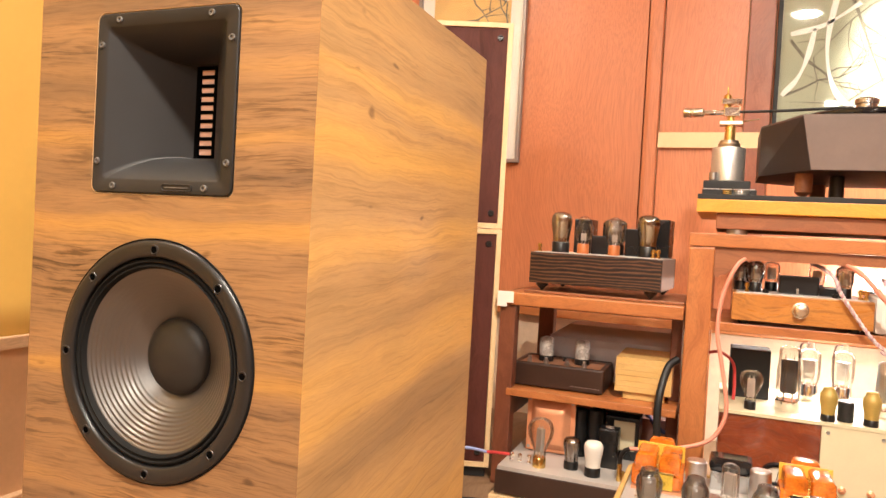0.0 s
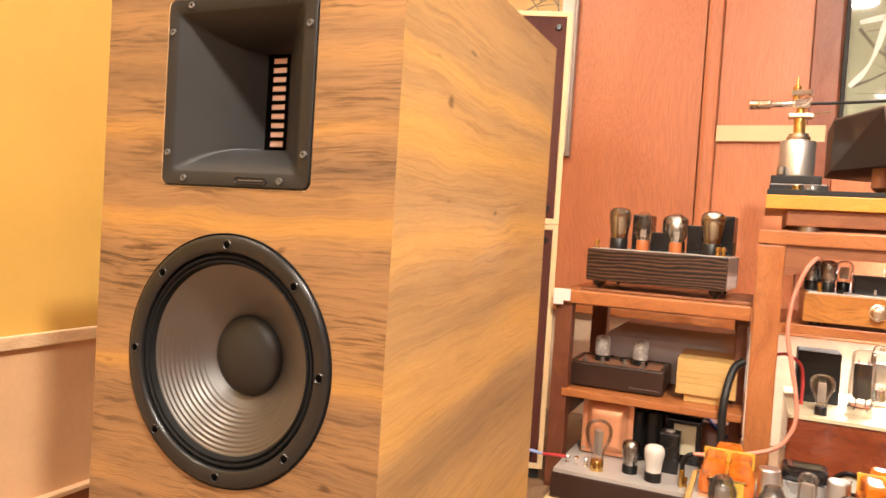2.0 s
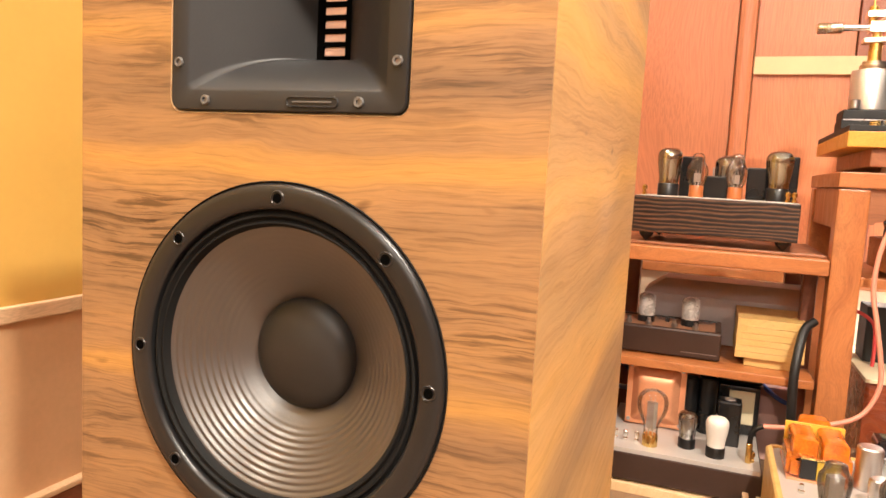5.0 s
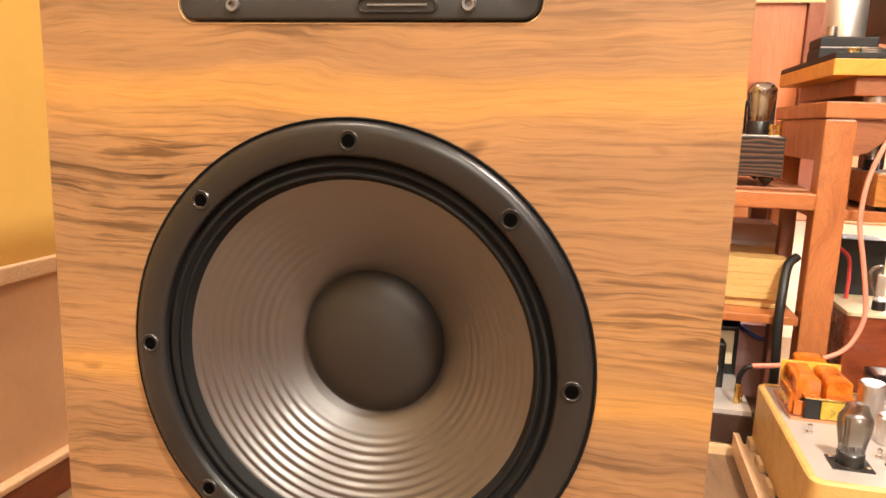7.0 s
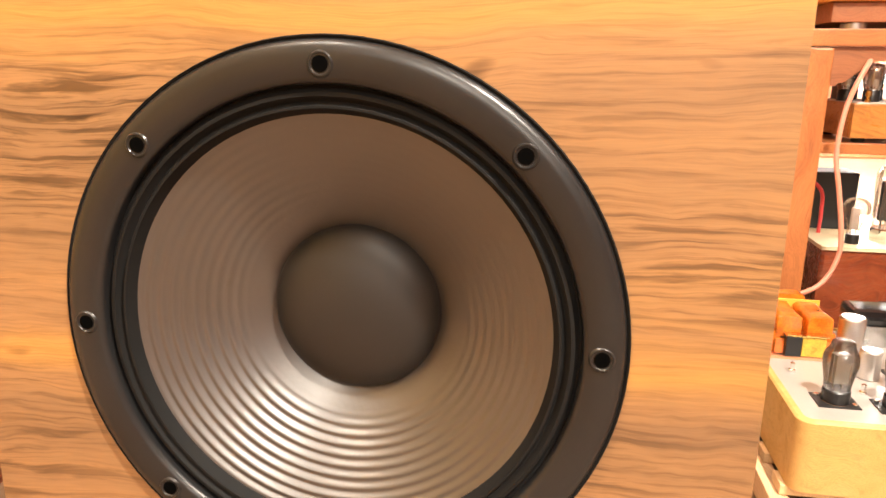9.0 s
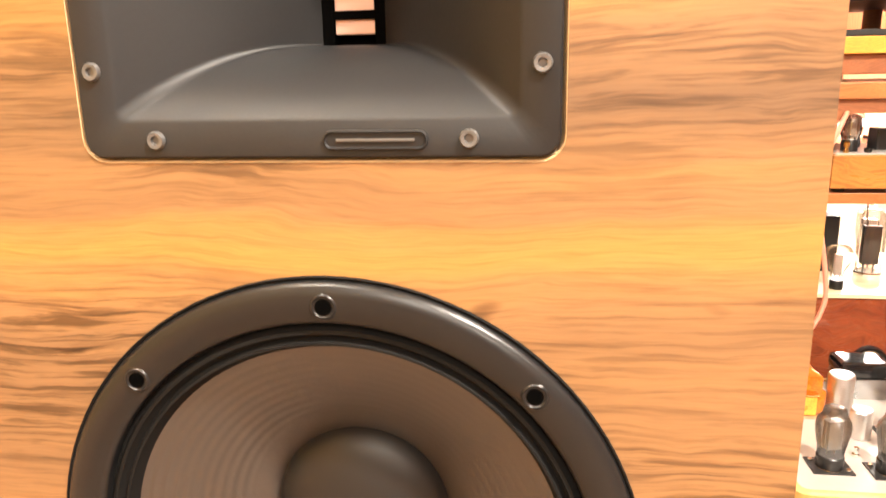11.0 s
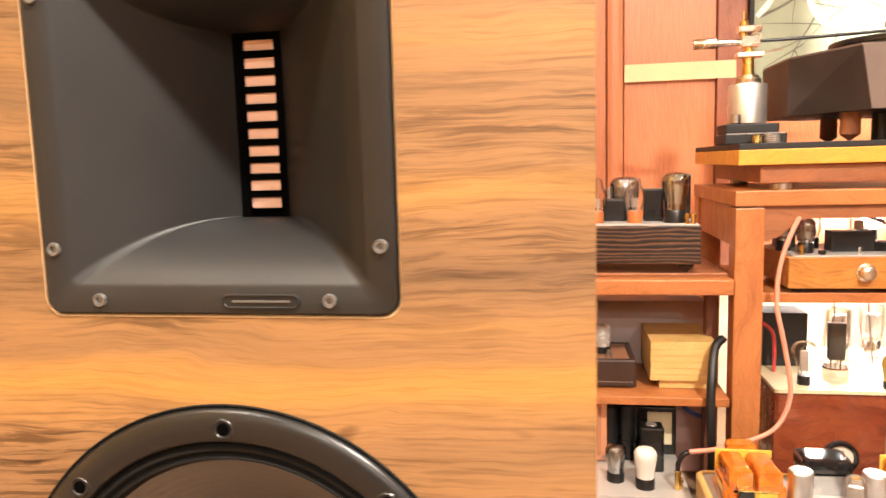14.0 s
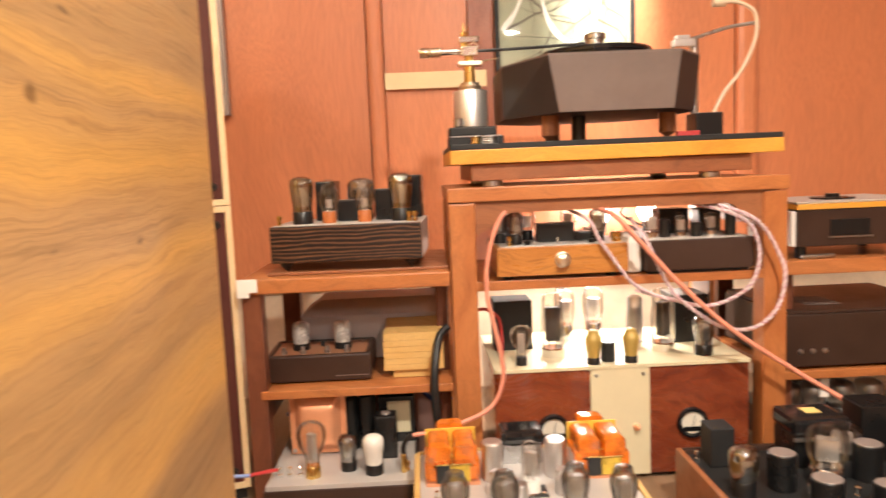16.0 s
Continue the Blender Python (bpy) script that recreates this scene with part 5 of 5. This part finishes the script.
def amber_transformer(x, y, w, d, h):
    t = part("coil_transformer", B((x - w / 2, x + w / 2, y - d * 0.30, y + d * 0.30, Z4 + 0.006, Z4 + h * 0.62), bev=0.003), BRASS, am, "amber-wrapped coil transformer")
    part("base_board", B((x - w * 0.56, x + w * 0.56, y - d * 0.55, y + d * 0.55, Z4, Z4 + 0.006), bev=0.001), COPPER, t)
    part("core_end", B((x - w * 0.34, x - w * 0.06, y - d * 0.58, y - d * 0.30, Z4 + 0.008, Z4 + h * 0.52), bev=0.002), BLACK, t)
    part("winding_end", B((x - w * 0.055, x + w * 0.36, y - d * 0.57, y - d * 0.30, Z4 + 0.008, Z4 + h * 0.50), bev=0.002), GILT, t)
    part("core_strap", B((x - w * 0.36, x + w * 0.38, y - d * 0.60, y - d * 0.30, Z4 + h * 0.525, Z4 + h * 0.56), bev=0.001), BRASS, t)
    part("side_wrap", B((x - w * 0.58, x - w * 0.38, y - d * 0.45, y + d * 0.20, Z4 + h * 0.08, Z4 + h * 0.55), bev=0.006), ORANGE, t)
    part("side_wrap", B((x + w * 0.40, x + w * 0.58, y - d * 0.45, y + d * 0.20, Z4 + h * 0.08, Z4 + h * 0.55), bev=0.006), ORANGE, t)
    for sx in (-0.27, 0.27):
        part("coil", loft([[Vector((p.x, y + dy * d, p.z)) for p in round_rect(w * 0.235 * g, h * 0.24 * g, 0.010, 0, x + sx * w, Z4 + h * 0.66)] for dy, g in ((-0.45, 0.9), (-0.42, 1.0), (-0.20, 0.97), (0.20, 0.97), (0.24, 1.0), (0.27, 0.9))], True, True), ORANGE, t, "glossy amber coil", smooth=True)
    part("winding_flange", B((x - w * 0.55, x + w * 0.55, y + d * 0.28, y + d * 0.31, Z4 + h * 0.30, Z4 + h * 0.92), bev=0.001), YELLOW, t)
    part("coil_cover", loft([round_rect(w * 0.30 * g, h * 0.20, 0.010, yy, x, Z4 + h * 0.82) for yy, g in ((y + d * 0.315, 0.95), (y + d * 0.34, 1.0), (y + d * 0.52, 1.0), (y + d * 0.55, 0.95))], True, True), ORANGE, t, smooth=True)
    part("lower_flange", B((x - w * 0.50, x + w * 0.50, y - d * 0.50, y - d * 0.47, Z4 + h * 0.10, Z4 + h * 0.42), bev=0.001), ORANGE, t)


amber_transformer(0.580, 1.035, 0.100, 0.135, 0.090)
amber_transformer(0.895, 1.035, 0.100, 0.135, 0.090)
for cx, cy, r, top in ((0.664, 0.985, 0.0225, 0.248), (0.798, 0.990, 0.0225, 0.246), (0.668, 0.90, 0.018, 0.218), (0.702, 0.855, 0.018, 0.214), (0.80, 0.905, 0.018, 0.214)):
    can(am, cx, cy, Z4, top, r, ALU, label="plain silver capacitor can", top=ALU)
SOCK = surface("black socket plate", (0.02, 0.02, 0.02), 0.4, vary=0.3)
for cx, cy, shape, g, h, bs in ((0.578, 0.790, "shoulder", GETTER, 0.104, BLACK), (0.668, 0.782, "shoulder", GETTER, 0.104, BLACK), (0.80, 0.80, "shoulder", GETTER, 0.104, BLACK), (0.886, 0.785, "shoulder", GETTER, 0.100, BLACK), (0.735, 0.915, "straight", GLASS, 0.105, WHITE_GLASS)):
    part("socket_plate", B((cx - 0.032, cx + 0.032, cy - 0.026, cy + 0.026, Z4, Z4 + 0.0025), bev=0.0006), SOCK, am)
    part("socket_ring", lathe([(0.0175, 0.0025), (0.0175, 0.0052), (0.0205, 0.0056), (0.0215, 0.0025)], (cx, cy, Z4), seg=24), CHROME, am, smooth=True)
    for s1, s2 in ((-1, 0.6), (1, -0.6)):
        part("socket_screw", rod(0.0045, Z4 + 0.0025, Z4 + 0.006, (cx + s1 * 0.024, cy + s2 * 0.026, 0), seg=10), CHROME, am)
    valve(am, cx, cy, Z4 + 0.003, h, shape, g, bs, wide=0.72)
for cx, cy in ((0.545, 0.905), (0.635, 0.83), (0.60, 0.87)):
    part("stud", lathe([(0.006, 0), (0.006, 0.004), (0.004, 0.006), (0.0045, 0.016), (0, 0.019)], (cx, cy, Z4), seg=12), CHROME, am, smooth=True)
bt = part("choke", B((0.694, 0.782, 1.055, 1.125, Z4, 0.208), bev=0.002), STEEL, am, "laminated choke with a glossy black bell")
part("end_bell", B((0.690, 0.786, 1.052, 1.128, 0.209, 0.240), bev=0.012), GLOSS, bt)

# ---- black amplifier to the side ----
bk = thing("black_amplifier", (1.42, 0.96, 0.0), "black valve amplifier in a dark wooden tray, crowded with cans", "amplifier")
Z5 = 0.132
for q in ((1.112, 1.126, 0.72, 1.150, 0.004, Z5 + 0.012), (1.774, 1.788, 0.72, 1.150, 0.004, Z5 + 0.012), (1.1265, 1.7735, 1.136, 1.150, 0.004, Z5 + 0.012), (1.1265, 1.7735, 0.72, 0.734, 0.004, Z5 + 0.012)):
    part("tray_side", B(q, bev=0.003), WALNUT if q[1] < 1.2 else DARK_BROWN, bk)
part("deck", B((1.1265, 1.7735, 0.7345, 1.1355, 0.01, Z5), bev=0.001), MATT, bk)
part("base", B((1.13, 1.77, 0.74, 1.13, 0.0, 0.0095)), MATT, bk)
block(bk, "tall_transformer", 1.158, 1.212, 1.055, 1.115, Z5, 0.222, MATT, 0.003)
b = block(bk, "mains_transformer", 1.335, 1.450, 1.03, 1.125, Z5, 0.205, BLACK, 0.003)
part("end_bell", B((1.330, 1.455, 1.025, 1.13, 0.206, 0.245), bev=0.012), GLOSS, b)
part("label_card", B((1.375, 1.410, 1.06, 1.095, 0.2455, 0.2465)), LABEL, b)
part("clamp_strip", B((1.328, 1.457, 1.018, 1.0245, 0.196, 0.204), bev=0.001), STEEL, b)
for cx, cy, top, r in ((1.262, 0.945, 0.208, 0.029), (1.30, 0.845, 0.195, 0.031), (1.455, 0.965, 0.210, 0.030), (1.50, 0.86, 0.205, 0.032), (1.41, 0.83, 0.185, 0.026), (1.60, 0.95, 0.21, 0.030)):
    can(bk, cx, cy, Z5, top, r, BLACK, label="black capacitor can", top=GREY)
valve(bk, 1.172, 0.925, Z5, 0.104, "dome", GILDED, BLACK, DARK_ANODE, "brown-silvered valve", 0.86)
valve(bk, 1.362, 0.955, Z5, 0.125, "dome", GLASS, CHROME)
valve(bk, 1.42, 1.00, Z5, 0.115, "dome", GLASS, BLACK)
block(bk, "tall_transformer", 1.49, 1.58, 1.04, 1.12, Z5, 0.26, BLACK, 0.004, cap=BLACK)
for cx, cy in ((1.145, 1.10), (1.30, 0.905), (1.385, 0.885)):
    terminal(bk, cx, cy, Z5, CHROME)

# ---- right rack ----
r3 = thing("equipment_rack", (1.8, 1.56, 0), "cherry-wood rack with dark components on two shelves", "rack")
part("shelf", B((1.47, 2.20, 1.35, 1.82, 0.508, 0.546), bev=0.003), RACK_X, r3)
part("shelf", B((1.47, 2.20, 1.35, 1.82, 0.228, 0.250), bev=0.003), RACK_X, r3)
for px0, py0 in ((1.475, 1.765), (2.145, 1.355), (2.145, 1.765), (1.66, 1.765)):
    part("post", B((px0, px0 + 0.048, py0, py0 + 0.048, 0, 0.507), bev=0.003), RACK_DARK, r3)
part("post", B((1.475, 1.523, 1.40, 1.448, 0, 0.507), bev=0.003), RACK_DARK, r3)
cd = thing("disc_player", (1.68, 1.48, 0.546), "brown player with pale top, black display and a round puck", "player")
part("case", B((1.512, 1.86, 1.365, 1.62, 0.578, 0.675), bev=0.004), DARK_BROWN, cd)
part("pale_side", B((1.500, 1.5118, 1.37, 1.62, 0.580, 0.672), bev=0.002), PAPER, cd)
part("front_strip", B((1.511, 1.862, 1.362, 1.63, 0.6755, 0.690), bev=0.002), HONEY, cd)
part("top", B((1.512, 1.860, 1.366, 1.63, 0.6905, 0.696), bev=0.002), PLATE, cd)
part("puck", lathe([(0.055, 0), (0.055, 0.004), (0.018, 0.006), (0.018, 0.014), (0, 0.014)], (1.66, 1.46, 0.6965), seg=28), BLACK, cd, smooth=True)
part("display", B((1.600, 1.705, 1.3615, 1.3648, 0.606, 0.648), bev=0.001), BLACK, cd)
part("display_line", B((1.595, 1.712, 1.3605, 1.3648, 0.600, 0.604)), STEEL, cd)
for fx in (1.535, 1.83):
    for fy in (1.39, 1.59):
        part("foot", rod(0.014, 0.5465, 0.578, (fx, fy, 0), seg=14), BLACK, cd)
rm = thing("remote_wand", (1.56, 1.37, 0.546), "slim silver wand lying on the shelf", "remote")
part("wand", sweep([(1.525, 1.362, 0.553), (1.58, 1.366, 0.553), (1.615, 1.372, 0.553)], 0.006, 8), STEEL, rm)
pa = thing("dark_power_amplifier", (1.75, 1.53, 0.25), "large dark brown power amplifier with a glossy lid", "amplifier")
part("case", B((1.486, 1.95, 1.362, 1.74, 0.258, 0.400), bev=0.004), DARK_BROWN, pa)
part("lid", B((1.490, 1.946, 1.366, 1.736, 0.4005, 0.408), bev=0.002), DARK_BROWN, pa)
part("lid_vents", B(*[(1.58, 1.68, 1.44 + 0.022 * k, 1.448 + 0.022 * k, 0.4085, 0.4095) for k in range(6)]), GREY, pa)
for k in range(3):
    part("lamp_bead", lathe([(0, 0.004), (0.006, 0.003), (0.008, 0)], (1.525 + 0.033 * k, 1.362, 0.300), FACE, 12), STEEL, pa)
for fx in (1.52, 1.91):
    for fy in (1.40, 1.70):
        part("foot", rod(0.016, 0.2505, 0.258, (fx, fy, 0), seg=14), RUBBER, pa)
lo = thing("low_amplifier", (1.70, 1.55, 0), "low brown valve amplifier on the floor beneath the rack", "amplifier")
part("chassis", B((1.50, 1.95, 1.38, 1.70, 0.0, 0.085), bev=0.003), DARK_BROWN, lo)
for tx in (1.53, 1.60, 1.68, 1.76):
    valve(lo, tx, 1.44, 0.085, 0.11, "dome", FROST, BLACK)
for tx in (1.57, 1.65, 1.73):
    block(lo, "transformer", tx - 0.028, tx + 0.028, 1.54, 1.62, 0.085, 0.19, BLACK)
part("white_tag", B((1.60, 1.625, 1.40, 1.402, 0.16, 0.22)), PAPER, lo)


# ---- cables ----
def cable(label, pts, r, material, name="cable"):
    return single(name, sweep(pts, r), material, label, "cable", smooth=True)


cable("salmon-coloured cable looping down the stand to the amplifier", [(0.80, 1.42, 0.718), (0.735, 1.285, 0.700), (0.698, 1.262, 0.615), (0.689, 1.255, 0.52), (0.703, 1.25, 0.44), (0.718, 1.25, 0.36), (0.722, 1.25, 0.305), (0.705, 1.245, 0.255), (0.675, 1.235, 0.226), (0.62, 1.22, 0.208), (0.55, 1.20, 0.196), (0.494, 1.190, 0.192)], 0.0054, SALMON)
cable("black cable tail plugged into the brown amplifier", [(0.494, 1.190, 0.192), (0.480, 1.189, 0.184), (0.471, 1.19, 0.165), (0.470, 1.19, 0.149)], 0.006, BLACK)
cable("thick black cable hanging beside the rack", [(0.592, 1.33, 0.42), (0.570, 1.31, 0.40), (0.556, 1.27, 0.34), (0.552, 1.258, 0.28), (0.556, 1.262, 0.20), (0.566, 1.30, 0.12), (0.57, 1.36, 0.02)], 0.0105, RUBBER)
cable("salmon-coloured cable hanging across the stand", [(0.93, 1.50, 0.720), (0.995, 1.27, 0.698), (1.057, 1.24, 0.631), (1.155, 1.235, 0.521), (1.283, 1.23, 0.401), (1.444, 1.22, 0.288), (1.54, 1.20, 0.225), (1.548, 1.17, 0.21)], 0.0060, SALMON)
LOOPS = [
    [(1.24, 1.42, 0.712), (1.30, 1.262, 0.693), (1.364, 1.25, 0.652), (1.408, 1.25, 0.579), (1.423, 1.25, 0.522), (1.403, 1.25, 0.444), (1.346, 1.25, 0.399), (1.273, 1.25, 0.402), (1.201, 1.25, 0.446), (1.144, 1.25, 0.499), (1.102, 1.25, 0.579), (1.085, 1.27, 0.629), (1.07, 1.36, 0.68)],
    [(1.22, 1.42, 0.712), (1.283, 1.27, 0.689), (1.341, 1.26, 0.652), (1.363, 1.26, 0.587), (1.352, 1.26, 0.523), (1.313, 1.26, 0.482), (1.234, 1.26, 0.457), (1.148, 1.265, 0.476), (1.06, 1.30, 0.500)],
    [(0.90, 1.45, 0.715), (0.947, 1.29, 0.682), (0.967, 1.272, 0.639), (0.995, 1.268, 0.595), (1.04, 1.268, 0.533), (1.073, 1.268, 0.505), (1.12, 1.29, 0.480)]]
for pts, turns in zip(LOOPS, (40, 28, 20)):
    for ph in (0.0, math.pi):
        single("woven_cable", twisted(pts, 0.0030, turns, ph), LILAC if ph else PALE_LILAC, "strand of a twisted lilac and white cable", "cable", smooth=True)
cable("pale blue speaker cable running to the brown amplifier", [(-0.10, 0.95, 0.17), (0.02, 1.02, 0.165), (0.075, 1.10, 0.150), (0.115, 1.14, 0.135)], 0.0042, PALE_BLUE)
cable("red end of the speaker cable", [(0.115, 1.14, 0.135), (0.140, 1.17, 0.128), (0.165, 1.195, 0.122)], 0.0045, RED)
cable("blue cable coiled behind the rack", [(0.10, 1.60, 0.18), (0.14, 1.54, 0.205), (0.175, 1.50, 0.19), (0.18, 1.54, 0.14), (0.12, 1.60, 0.12)], 0.007, BLUE)
cable("dark cable on the floor by the rack", [(0.02, 1.16, 0.12), (0.0, 1.12, 0.05), (0.03, 1.08, 0.012), (0.10, 1.09, 0.012), (0.14, 1.10, 0.012)], 0.009, RUBBER)
cable("red lead behind the clear valve", [(0.66, 1.45, 0.43), (0.70, 1.46, 0.435), (0.735, 1.45, 0.41), (0.742, 1.45, 0.36), (0.742, 1.45, 0.306)], 0.0045, RED)
cable("blue cable behind the lower amplifier", [(0.50, 1.56, 0.205), (0.53, 1.50, 0.19), (0.565, 1.46, 0.18), (0.60, 1.47, 0.19)], 0.006, BLUE)
cable("thin dark wire hanging in the lamp light", [(1.20, 1.78, 0.70), (1.16, 1.75, 0.66), (1.22, 1.72, 0.62)], 0.003, BLACK)
